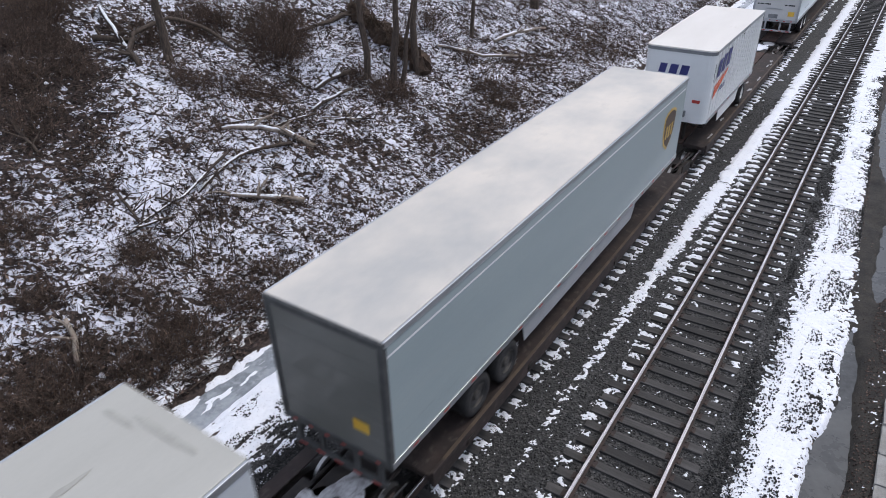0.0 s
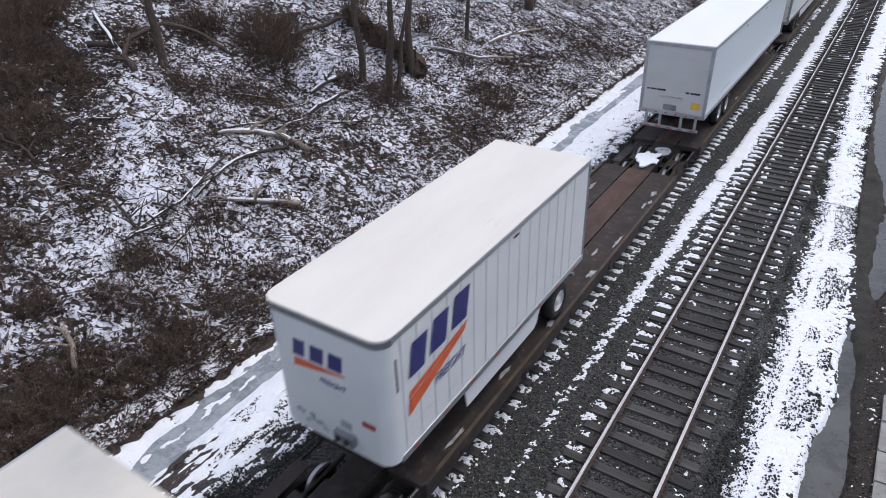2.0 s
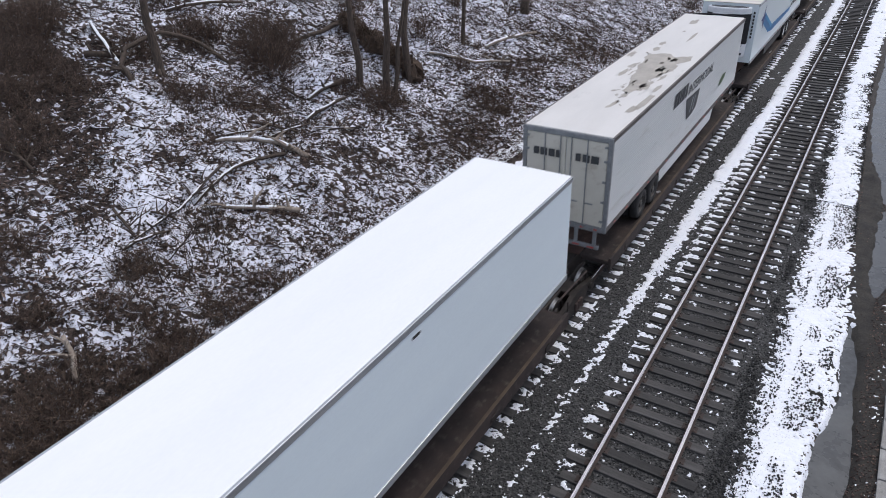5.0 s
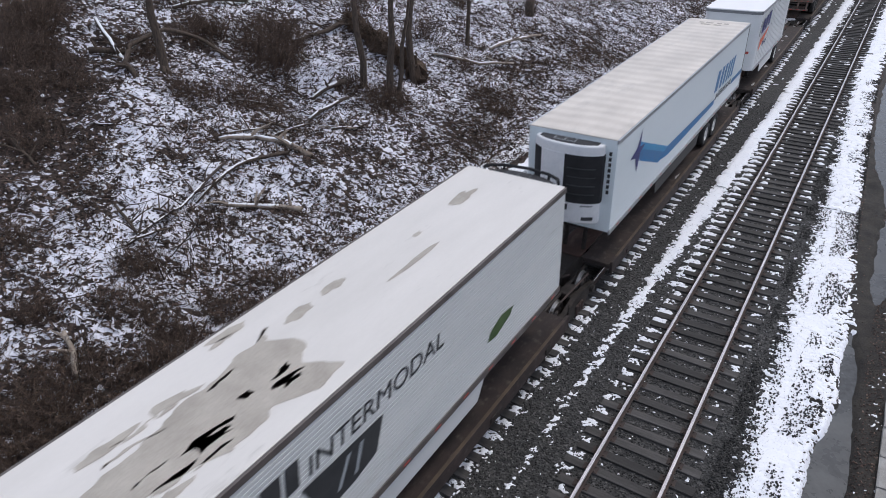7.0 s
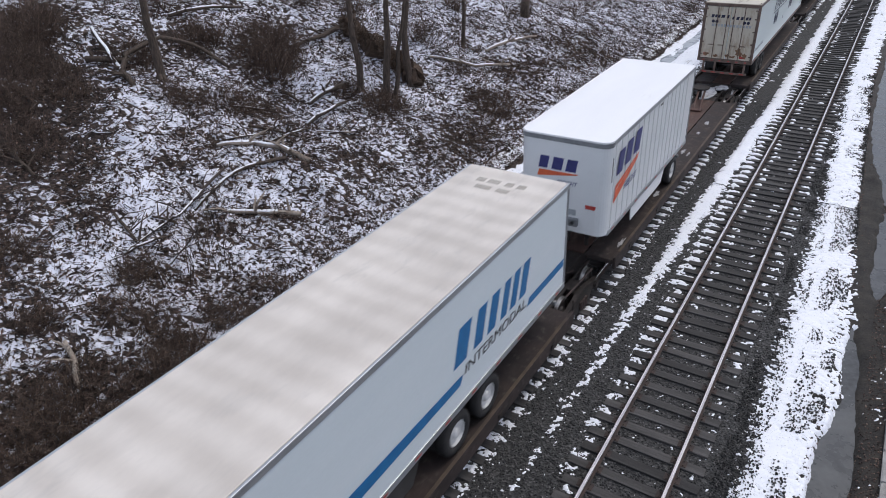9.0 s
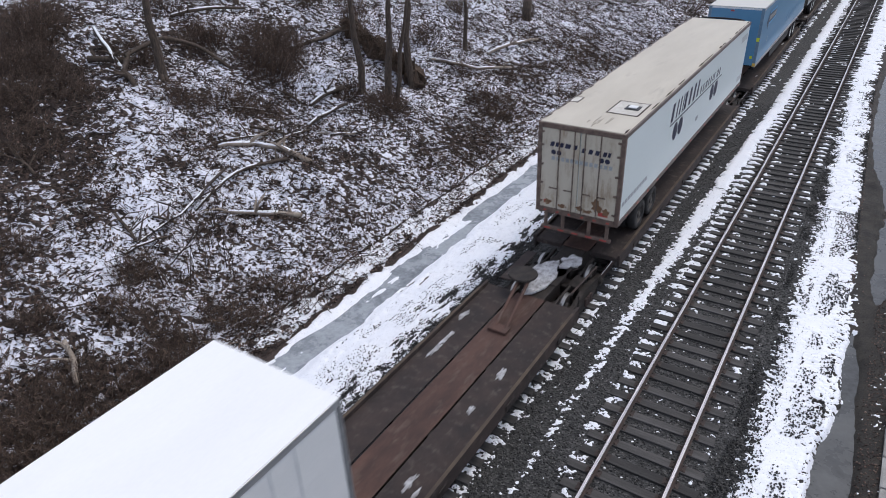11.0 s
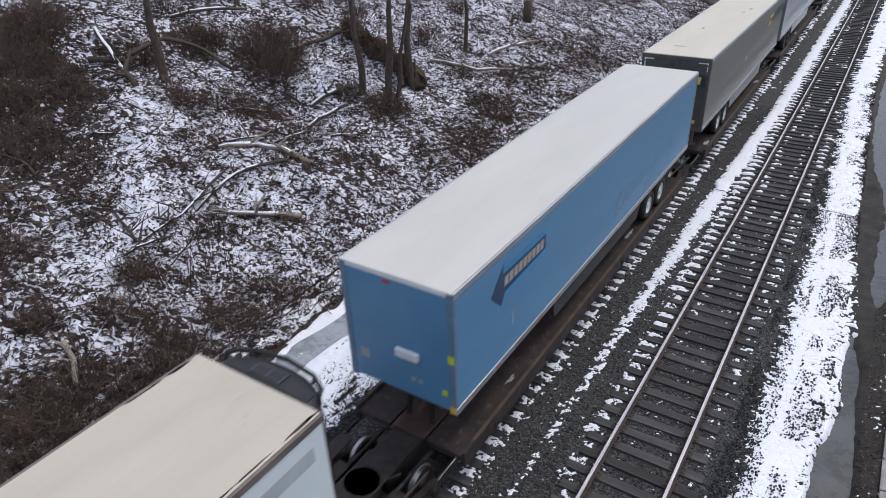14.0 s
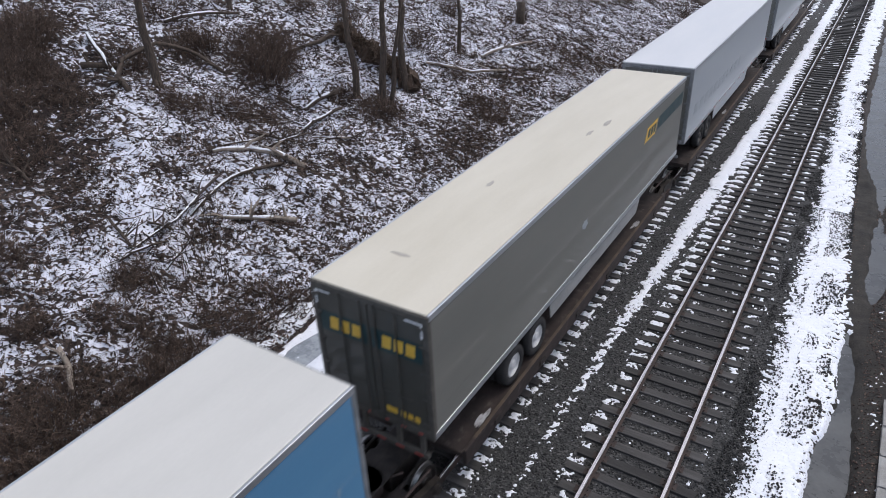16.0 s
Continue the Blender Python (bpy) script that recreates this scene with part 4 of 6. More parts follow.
WHEEL_STEEL = surface("wheel_tread", (0.30, 0.29, 0.28), (0.45, 0.44, 0.43), 3, 0.35, 0.9, 0.05, 50)
DIRTY_SNOW = surface("dirty_snow", (0.30, 0.29, 0.29), (0.62, 0.62, 0.63), 5, 0.8, 0, 0.5, 35, c=(0.14, 0.12, 0.11), cband=(0.52, 0.68))
TYRE = surface("tyre_rubber", (0.014, 0.014, 0.015), (0.035, 0.033, 0.032), 5, 0.8, 0, 0.3, 60)
ALLOY = surface("alloy_rim", (0.55, 0.55, 0.56), (0.72, 0.72, 0.72), 4, 0.3, 0.8, 0.05, 50)
WHITE_RIM = surface("white_rim", (0.55, 0.55, 0.54), (0.72, 0.72, 0.71), 5, 0.5, 0, 0.1, 50)
DARK_RIM = surface("dirty_rim", (0.05, 0.048, 0.046), (0.12, 0.11, 0.10), 5, 0.7, 0.2, 0.2, 50)
ALUMINIUM = surface("aluminium_rail", (0.42, 0.44, 0.46), (0.58, 0.60, 0.62), 2, 0.42, 0.7, 0.05, 40, (1, 0.2, 1))
GREY_FRAME = surface("grey_frame", (0.20, 0.21, 0.22), (0.30, 0.31, 0.32), 3, 0.55, 0.3, 0.1, 40)
BLACK = surface("black_plastic", (0.012, 0.012, 0.013), (0.03, 0.03, 0.032), 4, 0.5, 0, 0.1, 40)
MATT_BLACK = surface("matt_black", (0.012, 0.012, 0.013), (0.026, 0.026, 0.028), 3, 0.85, 0, 0.1, 40)
DARK_SHELL = surface("dark_shell", (0.035, 0.036, 0.04), (0.065, 0.066, 0.07), 3, 0.8, 0, 0.1, 40)
RED = surface("red_reflector", (0.42, 0.04, 0.04), (0.5, 0.08, 0.06), 8, 0.35, 0, 0)
ORANGE = surface("orange_film", (0.72, 0.11, 0.045), (0.82, 0.17, 0.06), 3, 0.4, 0, 0)
NAVY = surface("navy_film", (0.028, 0.03, 0.15), (0.045, 0.05, 0.21), 3, 0.4, 0, 0)
INK = surface("ink_film", (0.012, 0.015, 0.045), (0.022, 0.027, 0.07), 3, 0.4, 0, 0)
BLUE_FILM = surface("blue_film", (0.02, 0.15, 0.36), (0.03, 0.20, 0.45), 3, 0.4, 0, 0)
LIGHT_BLUE = surface("light_blue_film", (0.03, 0.25, 0.50), (0.05, 0.32, 0.58), 3, 0.4, 0, 0)
BROWN_FILM = surface("brown_film", (0.05, 0.028, 0.016), (0.075, 0.042, 0.026), 3, 0.4, 0, 0)
GOLD = surface("gold_film", (0.55, 0.36, 0.07), (0.68, 0.46, 0.12), 3, 0.4, 0, 0)
CHARCOAL = surface("charcoal_film", (0.030, 0.032, 0.035), (0.055, 0.058, 0.062), 3, 0.45, 0, 0)
GREEN_FILM = surface("green_film", (0.055, 0.10, 0.035), (0.10, 0.16, 0.06), 3, 0.45, 0, 0)
DARK_GREEN = surface("dark_green_panel", (0.012, 0.04, 0.045), (0.022, 0.06, 0.062), 3, 0.45, 0, 0)
YELLOW = surface("yellow_sticker", (0.78, 0.46, 0.05), (0.85, 0.55, 0.09), 3, 0.4, 0, 0)
LIME = surface("lime_tape", (0.66, 0.72, 0.04), (0.74, 0.8, 0.06), 3, 0.4, 0, 0)
FADED = surface("faded_print", (0.33, 0.36, 0.38), (0.42, 0.45, 0.47), 3, 0.5, 0, 0)
WHITE_FILM = surface("white_film", (0.76, 0.77, 0.78), (0.84, 0.84, 0.84), 3, 0.4, 0, 0)
BARE_PATCH = surface("bare_roof_patch", (0.38, 0.345, 0.295), (0.49, 0.45, 0.39), 1.6, 0.6, 0.0, 0.1, 30)


def paint(name, a, b, dirt, rough=0.38, stretch=(1, 0.25, 1.6), cband=(0.66, 0.86)):
    return surface(name, a, b, 0.7, rough, 0.0, 0.04, 25, stretch, (0.3, 0.7), 0, dirt, cband, coat=0.25, grain=0.95)


def roofing(name, a, b, stain, rough=0.45, cband=(0.66, 0.82)):
    return surface(name, a, b, 0.45, rough, 0.0, 0.02, 18, (1.6, 0.35, 1), (0.3, 0.7), 0, stain, cband, grain=0.96)


def bowed_roofing(name):
    """Cream roof skin that sags between its cross bows, with soft darker bands across it."""
    m = surface(name, (0.58, 0.53, 0.47), (0.72, 0.665, 0.595), 0.6, 0.42, 0, 0.04, 25, (1.2, 0.5, 1), (0.36, 0.62), 0, (0.52, 0.485, 0.44), (0.55, 0.8), grain=0.95)
    nt = m.node_tree
    bsdf = nt.nodes["Principled BSDF"]
    co = nt.nodes.new("ShaderNodeTexCoord").outputs["Object"]
    wave = nt.nodes.new("ShaderNodeTexWave")
    wave.bands_direction, wave.wave_profile = "Y", "SIN"
    for key, v in (("Scale", 0.5), ("Distortion", 3.2), ("Detail", 3.0), ("Detail Scale", 0.8)):
        wave.inputs[key].default_value = v
    nt.links.new(co, wave.inputs["Vector"])
    col = bsdf.inputs["Base Color"].links[0].from_socket
    nt.links.new(blend(nt, 1.0, col, ramp(nt, wave.outputs["Color"], [(0.1, (0.90, 0.89, 0.88)), (0.9, (1.0, 1.0, 1.0))]), "MULTIPLY"), bsdf.inputs["Base Color"])
    return m


def tyre_mesh():
    bm = lathe([(0.29, -0.12), (0.40, -0.135), (0.475, -0.125), (0.50, -0.09), (0.503, 0.0), (0.50, 0.09), (0.475, 0.125), (0.40, 0.135), (0.29, 0.12), (0.29, -0.12)], seg=28)
    me = bpy.data.meshes.new("tyre")
    for f in bm.faces:
        f.smooth = True
    bm.to_mesh(me)
    me.materials.append(TYRE)
    return me


def rim_mesh(material):
    bm = lathe([(0.30, -0.10), (0.292, 0.10), (0.272, 0.118), (0.262, 0.06), (0.17, 0.03), (0.115, 0.04), (0.105, 0.115), (0.06, 0.13), (0.0, 0.13)], seg=24)
    for k in range(10):
        a = k * 0.628
        rod((0.03, math.cos(a) * 0.145, math.sin(a) * 0.145), (0.065, math.cos(a) * 0.145, math.sin(a) * 0.145), 0.014, bm, 6)
    me = bpy.data.meshes.new("rim")
    bm.to_mesh(me)
    me.materials.append(material)
    return me


TYRE_MESH = tyre_mesh()
RIMS = {"alloy": rim_mesh(ALLOY), "white": rim_mesh(WHITE_RIM), "dark": rim_mesh(DARK_RIM)}


def wheelset(parent, y, rim):
    """One axle with dual wheels at each end."""
    ax = part("axle", rod((-1.0, y, DECK_Z + 0.5), (1.0, y, DECK_Z + 0.5), 0.065), GREASE, parent)
    for side in (1, -1):
        for x in (1.13, 0.82):
            t = new("tyre", TYRE_MESH)
            t.parent = parent
            t.matrix_basis = pose(side * x, y, DECK_Z + 0.503, 0, 0, 0 if side > 0 else 180)
            r = new("rim", RIMS[rim])
            r.parent = t
    return ax


def blob(cx, cy, rx, ry, seed, n=26, rough=0.35):
    """An irregular outline round a centre."""
    out = []
    for k in range(n):
        a = 2 * math.pi * k / n
        f = 1 + rough * (noise.noise((math.cos(a) * 1.6 + seed * 3.1, math.sin(a) * 1.6, seed)) * 1.4 + 0.4 * noise.noise((math.cos(a) * 5, math.sin(a) * 5, seed + 9)))
        out.append((cx + rx * f * math.cos(a), cy + ry * f * math.sin(a)))
    return out


def ragged(pts, seed, step=0.12):
    """The same outline, broken up into short uneven edges."""
    out, rnd = [], random.Random(seed)
    for (x0, y0), (x1, y1) in zip(pts, pts[1:] + pts[:1]):
        n = max(1, int(math.hypot(x1 - x0, y1 - y0) / step))
        for k in range(n):
            f = k / n
            x, y = x0 + (x1 - x0) * f, y0 + (y1 - y0) * f
            w = noise.noise((x * 2.2, y * 1.4, seed)) * 0.16 + noise.noise((x * 7, y * 5, seed)) * 0.06
            out.append((x + w, y + w * 1.5))
    return out


def para(y, z, w, h, slant):
    return [(y, z), (y + w, z), (y + w + slant, z + h), (y + slant, z + h)]


SIDE = HALF + 0.004


def decal(parent, points, material, axis="x", at=None, lift=0.0, name="decal", label=""):
    return part(name, plate(points, axis, (SIDE if at is None else at) + lift, 0.003), material, parent, label)


def bowed(x0, x1, z0, z1, off=0.0, turn=None, back=0.17, bevel=0.0, inset=0.0):
    """A piece of the curved front of a cooling unit; turn mirrors it to the far end at that y."""
    bm, n = bmesh.new(), max(2, int((x1 - x0) / 0.09))
    cols = []
    for k in range(n + 1):
        x = x0 + (x1 - x0) * k / n
        y = -0.47 + 0.34 * abs(x) ** 2.8 - off + inset
        y, b = (y, min(back, 0.045)) if turn is None else (turn - y, turn - back)
        cols.append([bm.verts.new(c) for c in ((x, y, z0), (x, b, z0), (x, b, z1), (x, y, z1))])
    for a, b in zip(cols, cols[1:]):
        for i in range(4):
            bm.faces.new((a[i], a[(i + 1) % 4], b[(i + 1) % 4], b[i]))
    bm.faces.new(cols[0]), bm.faces.new(cols[-1][::-1])
    bmesh.ops.recalc_face_normals(bm, faces=bm.faces)
    if bevel:
        sharp = [e for e in bm.edges if e.calc_face_angle(0) > 0.9]
        bmesh.ops.bevel(bm, geom=sharp, offset=bevel, segments=3, profile=0.5, affect="EDGES")
    return bm


def cooling_unit(t, shell, turn, label, lid=None, rim=False):
    """A bowed refrigeration unit: shell, dark side grilles, pale middle panel, dark inset top with a vent."""
    u = part("cooling_unit", bowed(-0.99, 0.99, 2.62, 4.94, 0, turn, bevel=0.06), shell, t, label, smooth=False)
    part("grille_band", bowed(-0.995, 0.995, 3.26, 4.66, 0.008, turn), MATT_BLACK, u, "black louvred grille")
    part("middle_panel", bowed(-0.70, 0.03, 3.34, 4.67, 0.02, turn), shell, u, "plain middle panel")
    for k in range(4):
        part("louvre", bowed(0.12, 0.86, 3.52 + k * 0.25, 3.55 + k * 0.25, 0.022, turn), CHARCOAL, u)
    part("top_hood", bowed(-0.84, 0.84, 4.93, 4.955, 0, turn, 0.0, inset=0.08), BLACK, u, "black unit top")
    if rim:
        hoop, pts = bmesh.new(), [(-0.98, -0.12), (-0.9, -0.26), (-0.6, -0.42), (0.0, -0.5), (0.6, -0.42), (0.9, -0.26), (0.98, -0.12)]
        for (x0, y0), (x1, y1) in zip(pts, pts[1:]):
            rod((x0, turn - y0, 5.03), (x1, turn - y1, 5.03), 0.04, hoop)
        for x, y in (pts[0], pts[2], pts[4], pts[6]):
            rod((x, turn - y, 4.9), (x, turn - y, 5.03), 0.035, hoop)
        part("top_hoop", hoop, lid, u, "black tube hoop over the unit")
    vent = part("top_vent", bowed(-0.42, 0.22, 4.95, 4.972, 0, turn, -0.06, inset=0.16), CHARCOAL if rim else GREY_FRAME, u, "vent grid")
    for x in (-0.36, -0.06):
        part("vent_mesh", bowed(x, x + 0.24, 4.965, 4.976, 0, turn, -0.09, inset=0.20), BLACK, vent)
    return u


BEAM_MESH = bpy.data.meshes.new("floor_beam")
bm = box(-HALF + 0.05, HALF - 0.05, -0.03, 0.03, -0.0475, 0.0475)
bm.to_mesh(BEAM_MESH)
bm.free()
BEAM_MESH.materials.append(GREASE)


def trailer(L, label, side, roof, end, rear_near=True, rim="dark", axles=(3.0, 4.25), ribs=0, grooves=0, skirt=None, rail=ALUMINIUM, frame=GREY_FRAME, doors="swing", rounded=False, bumper=True, floor=FLOOR_Z, tape=True):
    """A box trailer. y = 0 is the end that leads, y = L the other; x = 0 the centre line."""
    t = thing("semi_trailer", label, "trailer", "trailers on the train")
    top = ROOF_Z - 0.035
    ins = 0.0
    body = bmesh.new()
    if rounded:
        r, n = 0.28, 6
        pts = [(-HALF, L - 0.05), (HALF, L - 0.05), (HALF, r)]
        pts += [(HALF - r + r * math.cos(a), r - r * math.sin(a)) for a in [math.pi / 2 * k / n for k in range(1, n + 1)]]
        pts += [(-HALF + r - r * math.sin(a), r - r * math.cos(a)) for a in [math.pi / 2 * k / n for k in range(0, n)]] + [(-HALF, r)]
        plate(pts, "z", floor, top - floor, body)
    else:
        box(-HALF, HALF, 0.05, L - 0.05, floor, top, 0.012, body)
    part("body", body, side, t)
    rb = bmesh.new()
    if rounded:
        plate([(x * 1.008, y * (1 if y > 1 else 1) - 0.012 if y < 1 else y + 0.05) for x, y in pts], "z", top + 0.002, 0.04, rb)
        band = bmesh.new()
        outer = [(x * 1.012, y - 0.018) for x, y in pts[2:]]
        plate(outer + [(x * 0.99, y + 0.02) for x, y in pts[2:]][::-1], "z", top - 0.13, 0.12, band)
        part("front_band", band, GREY_FRAME, t, "grey metal corner band")
    else:
        box(-HALF + 0.03, HALF - 0.03, 0.03, L - 0.03, top + 0.002, ROOF_Z, 0.02, rb)
    roof_ob = part("roof", rb, roof, t)
    for sx in (-1, 1):
        x0, x1 = sorted((sx * (HALF - 0.03), sx * (HALF + 0.022)))
        part("top_rail", box(x0, x1, 0.3 if rounded else 0.04, L - 0.04, top - 0.10, ROOF_Z - 0.008, 0.012), rail, t, "metal top rail")
        part("bottom_rail", box(x0, x1, 0.3 if rounded else 0.04, L - 0.04, floor - 0.06, floor + 0.10, 0.01), rail, t, "metal bottom rail")
    if tape:
        for k in range(int(L / 1.0)):
            b = bmesh.new()
            box(HALF + 0.0225, HALF + 0.026, 0.6 + k, 0.78 + k, floor + 0.0, floor + 0.04, 0, b)
            part("reflector", b, RED, t)
    if ribs:
        n = int((L - 1.0) / ribs)
        for k in range(n + 1):
            for sx in (-1, 1):
                x0, x1 = sorted((sx * (HALF - 0.005), sx * (HALF + 0.018)))
                part("side_post", box(x0, x1, 0.45 + k * ribs, 0.50 + k * ribs, floor + 0.1, top - 0.1, 0.006), side, t)
    if grooves:
        n = int((top - floor - 0.2) / grooves)
        for k in range(n):
            for sx in (-1, 1):
                x0, x1 = sorted((sx * (HALF - 0.005), sx * (HALF + 0.005)))
                part("side_rib", box(x0, x1, 0.1, L - 0.1, floor + 0.12 + k * grooves, floor + 0.12 + k * grooves + 0.05, 0.002), side, t)
    # rear end
    yr, d = (0.0, 1) if rear_near else (L, -1)

    def yb(a, b):
        return sorted((yr + d * a, yr + d * b))
    for sx in (-1, 1):
        x0, x1 = sorted((sx * (HALF - 0.11), sx * (HALF + 0.012)))
        part("rear_post", box(x0, x1, *yb(-0.012, 0.10), floor - 0.08, ROOF_Z - 0.03, 0.015), frame, t)
    part("rear_header", box(-HALF + 0.11, HALF - 0.11, *yb(-0.012, 0.10), ROOF_Z - 0.17, ROOF_Z - 0.03, 0.015), frame, t)
    part("rear_sill", box(-HALF + 0.11, HALF - 0.11, *yb(-0.012, 0.10), floor - 0.09, floor + 0.08, 0.015), frame, t)
    if doors == "swing":
        for sx in (-1, 1):
            x0, x1 = sorted((sx * 0.015, sx * (HALF - 0.12)))
            dr = part("door", box(x0, x1, *yb(0.0, 0.05), floor + 0.09, ROOF_Z - 0.18, 0.012), end, t)
            for xx in (0.16, 0.62):
                part("lock_rod", rod((sx * xx, yr - d * 0.03, floor + 0.0), (sx * xx, yr - d * 0.03, ROOF_Z - 0.12), 0.017), frame, dr)
                part("handle", box(*sorted((sx * xx, sx * (xx + 0.26))), *yb(-0.055, -0.04), floor + 0.75, floor + 0.79, 0.006), frame, dr)
            for z in (0.25, 0.85, 1.45, 2.05, 2.45):
                part("hinge", box(*sorted((sx * (HALF - 0.20), sx * (HALF - 0.02))), *yb(-0.03, -0.006), floor + z, floor + z + 0.06, 0.006), frame, dr)
    else:
        dr = part("roll_door", box(-HALF + 0.11, HALF - 0.11, *yb(0.015, 0.05), floor + 0.08, ROOF_Z - 0.17, 0.004), end, t)
        for k in range(1, 6):
            part("panel_joint", box(-HALF + 0.12, HALF - 0.12, *yb(0.010, 0.02), floor + 0.08 + k * 0.42, floor + 0.088 + k * 0.42), end, dr)
    if bumper:
        bz = floor - 0.66
        g = box(-1.12, 1.12, *yb(0.0, 0.10), bz, bz + 0.11, 0.012)
        bp = part("bumper", g, frame, t, "steel under-ride guard")
        for x in (-0.98, -0.42, 0.42, 0.98):
            part("bumper_post", box(x - 0.05, x + 0.05, *yb(0.02, 0.10), bz + 0.11, floor - 0.08, 0.008), frame, bp)
        for k in range(5):
            part("reflector", box(-1.0 + k * 0.45, -0.8 + k * 0.45, *yb(-0.004, 0.0), bz + 0.03, bz + 0.075), RED, bp)
    for k in range(6):
        x = -1.0 + k * 0.4
        part("tail_lamp", box(x - 0.05, x + 0.05, *yb(-0.022, -0.012), floor - 0.03, floor + 0.02, 0.006), RED, t)
    # underside: frame rails, suspension, landing gear, king pin
    for x in (-0.45, 0.45):
        part("slider_rail", box(x - 0.05, x + 0.05, *yb(1.4, 6.4 if L > 10 else 3.0), floor - 0.28, floor - 0.06, 0.01), GREASE, t)
    for k in range(int(L / 0.6)):
        beam = new("floor_beam", BEAM_MESH)
        beam.parent = t
        beam.matrix_basis = pose(0, 0.33 + k * 0.6, floor - 0.0525)
    for a in axles:
        wheelset(t, a, rim)
        part("mud_flap" if a == axles[0] else "spring_hanger", box(-1.15, -0.7, a - 0.02 - 0.62 * d, a - 0.62 * d, floor - 0.85, floor - 0.1) if a == axles[0] else box(-0.6, 0.6, a - 0.1, a + 0.1, DECK_Z + 0.55, floor - 0.2, 0.02), BLACK, t)
    yl = (L - 2.9 if L > 10 else L - 2.4) if rear_near else (2.9 if L > 10 else 2.2)
    for sx in (-0.75, 0.75):
        leg = part("landing_leg", box(sx - 0.07, sx + 0.07, yl - 0.07, yl + 0.07, DECK_Z + 0.35, floor - 0.06, 0.012), GREASE, t)
        part("leg_foot", box(sx - 0.13, sx + 0.13, yl - 0.13, yl + 0.13, DECK_Z + 0.30, DECK_Z + 0.35, 0.01), GREASE, leg)
    part("leg_brace", rod((-0.75, yl, DECK_Z + 0.75), (0.75, yl, DECK_Z + 0.75), 0.025), GREASE, t)
    yk = L - 0.95 if rear_near else 0.95
    part("coupler_plate", box(-0.6, 0.6, yk - 0.7, yk + 0.7, floor - 0.16, floor - 0.105, 0.01), GREASE, t)
    part("king_pin", rod((0, yk, floor - 0.32), (0, yk, floor - 0.16), 0.04), GREASE, t)
    if skirt:
        y0, y1, col = skirt
        for sx in (1, -1):
            pts = [(y0, floor - 0.06), (y0 + 0.12, floor - 0.62), (y1 - 0.35, floor - 0.62), (y1, floor - 0.06)]
            part("side_skirt", plate(pts, "x", sx * (HALF - 0.06) - 0.012, 0.024), col, t)
    return t


def bars(parent, spans, z0, h, slant, material, at=None, axis="x", lift=0.0, name="decal"):
    for a, w in spans:
        decal(parent, para(a, z0, w, h, slant), material, axis, at, lift, name)


ALONG_SIDE = Matrix(((0, 0, 1, 0), (1, 0, 0, 0), (0, 1, 0, 0), (0, 0, 0, 1)))   # words run with y, face +x


def on_side(y, z, lift=0.008):
    return Matrix.Translation((HALF + lift, y, z)) @ ALONG_SIDE


def on_near_end(x, z, lift=0.012):
    return Matrix.Translation((x, -lift, z)) @ pose(0, 0, 0, 90, 0, 0)


T = {}
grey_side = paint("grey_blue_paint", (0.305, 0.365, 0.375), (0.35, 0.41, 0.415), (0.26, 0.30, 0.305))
# Rear doors darker than the sides: their shade is put into the paint.
shaded_grey_door = paint("shaded_grey_door", (0.135, 0.138, 0.125), (0.18, 0.18, 0.165), (0.10, 0.10, 0.09))
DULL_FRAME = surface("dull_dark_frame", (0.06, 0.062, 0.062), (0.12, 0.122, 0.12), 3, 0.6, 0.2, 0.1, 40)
T["first"] = trailer(16.15, "white box trailer with dull worn roof on a rail car", paint("dull_white", (0.52, 0.55, 0.57), (0.6, 0.62, 0.63), (0.4, 0.41, 0.41)), roofing("dull_roof", (0.40, 0.39, 0.35), (0.47, 0.46, 0.415), (0.30, 0.29, 0.265)), shaded_grey_door)
for k, (x, y, a, b) in enumerate(((0.1, 15.8, 0.6, 0.06), (-0.7, 15.65, 0.3, 0.05), (-0.2, 14.6, 0.05, 0.25), (0.2, 13.9, 0.05, 0.2), (0.5, 14.4, 0.07, 0.3), (0.9, 15.0, 0.1, 0.12))):
    decal(T["first"], blob(x, y, a, b, k + 5, 22, 0.4), surface("grey_smear", (0.375, 0.365, 0.325), (0.44, 0.43, 0.385), 3, 0.6) if k == 0 else bpy.data.materials["grey_smear"], "z", ROOF_Z, 0.004, "stain")

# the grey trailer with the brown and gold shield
# Cream patches in the roof colour stand for the sky's warm sheen.
t = T["grey"] = trailer(16.15, "grey box trailer with a brown and gold shield and white stripe", grey_side, surface("pale_grey_sheen_roof", (0.47, 0.46, 0.43), (0.74, 0.675, 0.585), 0.32, 0.42, 0, 0.02, 18, (1.2, 0.8, 1), (0.36, 0.66), 0, (0.56, 0.52, 0.46), (0.60, 0.82), grain=0.96), shaded_grey_door, True, "dark", (2.98, 4.25), frame=DULL_FRAME, doors="roll", skirt=(4.95, 12.4, surface("grey_skirt", (0.3, 0.31, 0.32), (0.37, 0.38, 0.39), 2, 0.6)))
decal(t, [(0.1, 4.725), (16.0, 4.725), (16.0, 4.77), (0.1, 4.77)], WHITE_FILM, name="stripe")
shield = lambda y, z, s: [(y - 0.52 * s, z + 0.45 * s), (y - 0.3 * s, z + 0.56 * s), (y, z + 0.6 * s), (y + 0.3 * s, z + 0.56 * s), (y + 0.52 * s, z + 0.45 * s), (y + 0.5 * s, z - 0.1 * s), (y + 0.33 * s, z - 0.42 * s), (y, z - 0.64 * s), (y - 0.33 * s, z - 0.42 * s), (y - 0.5 * s, z - 0.1 * s)]
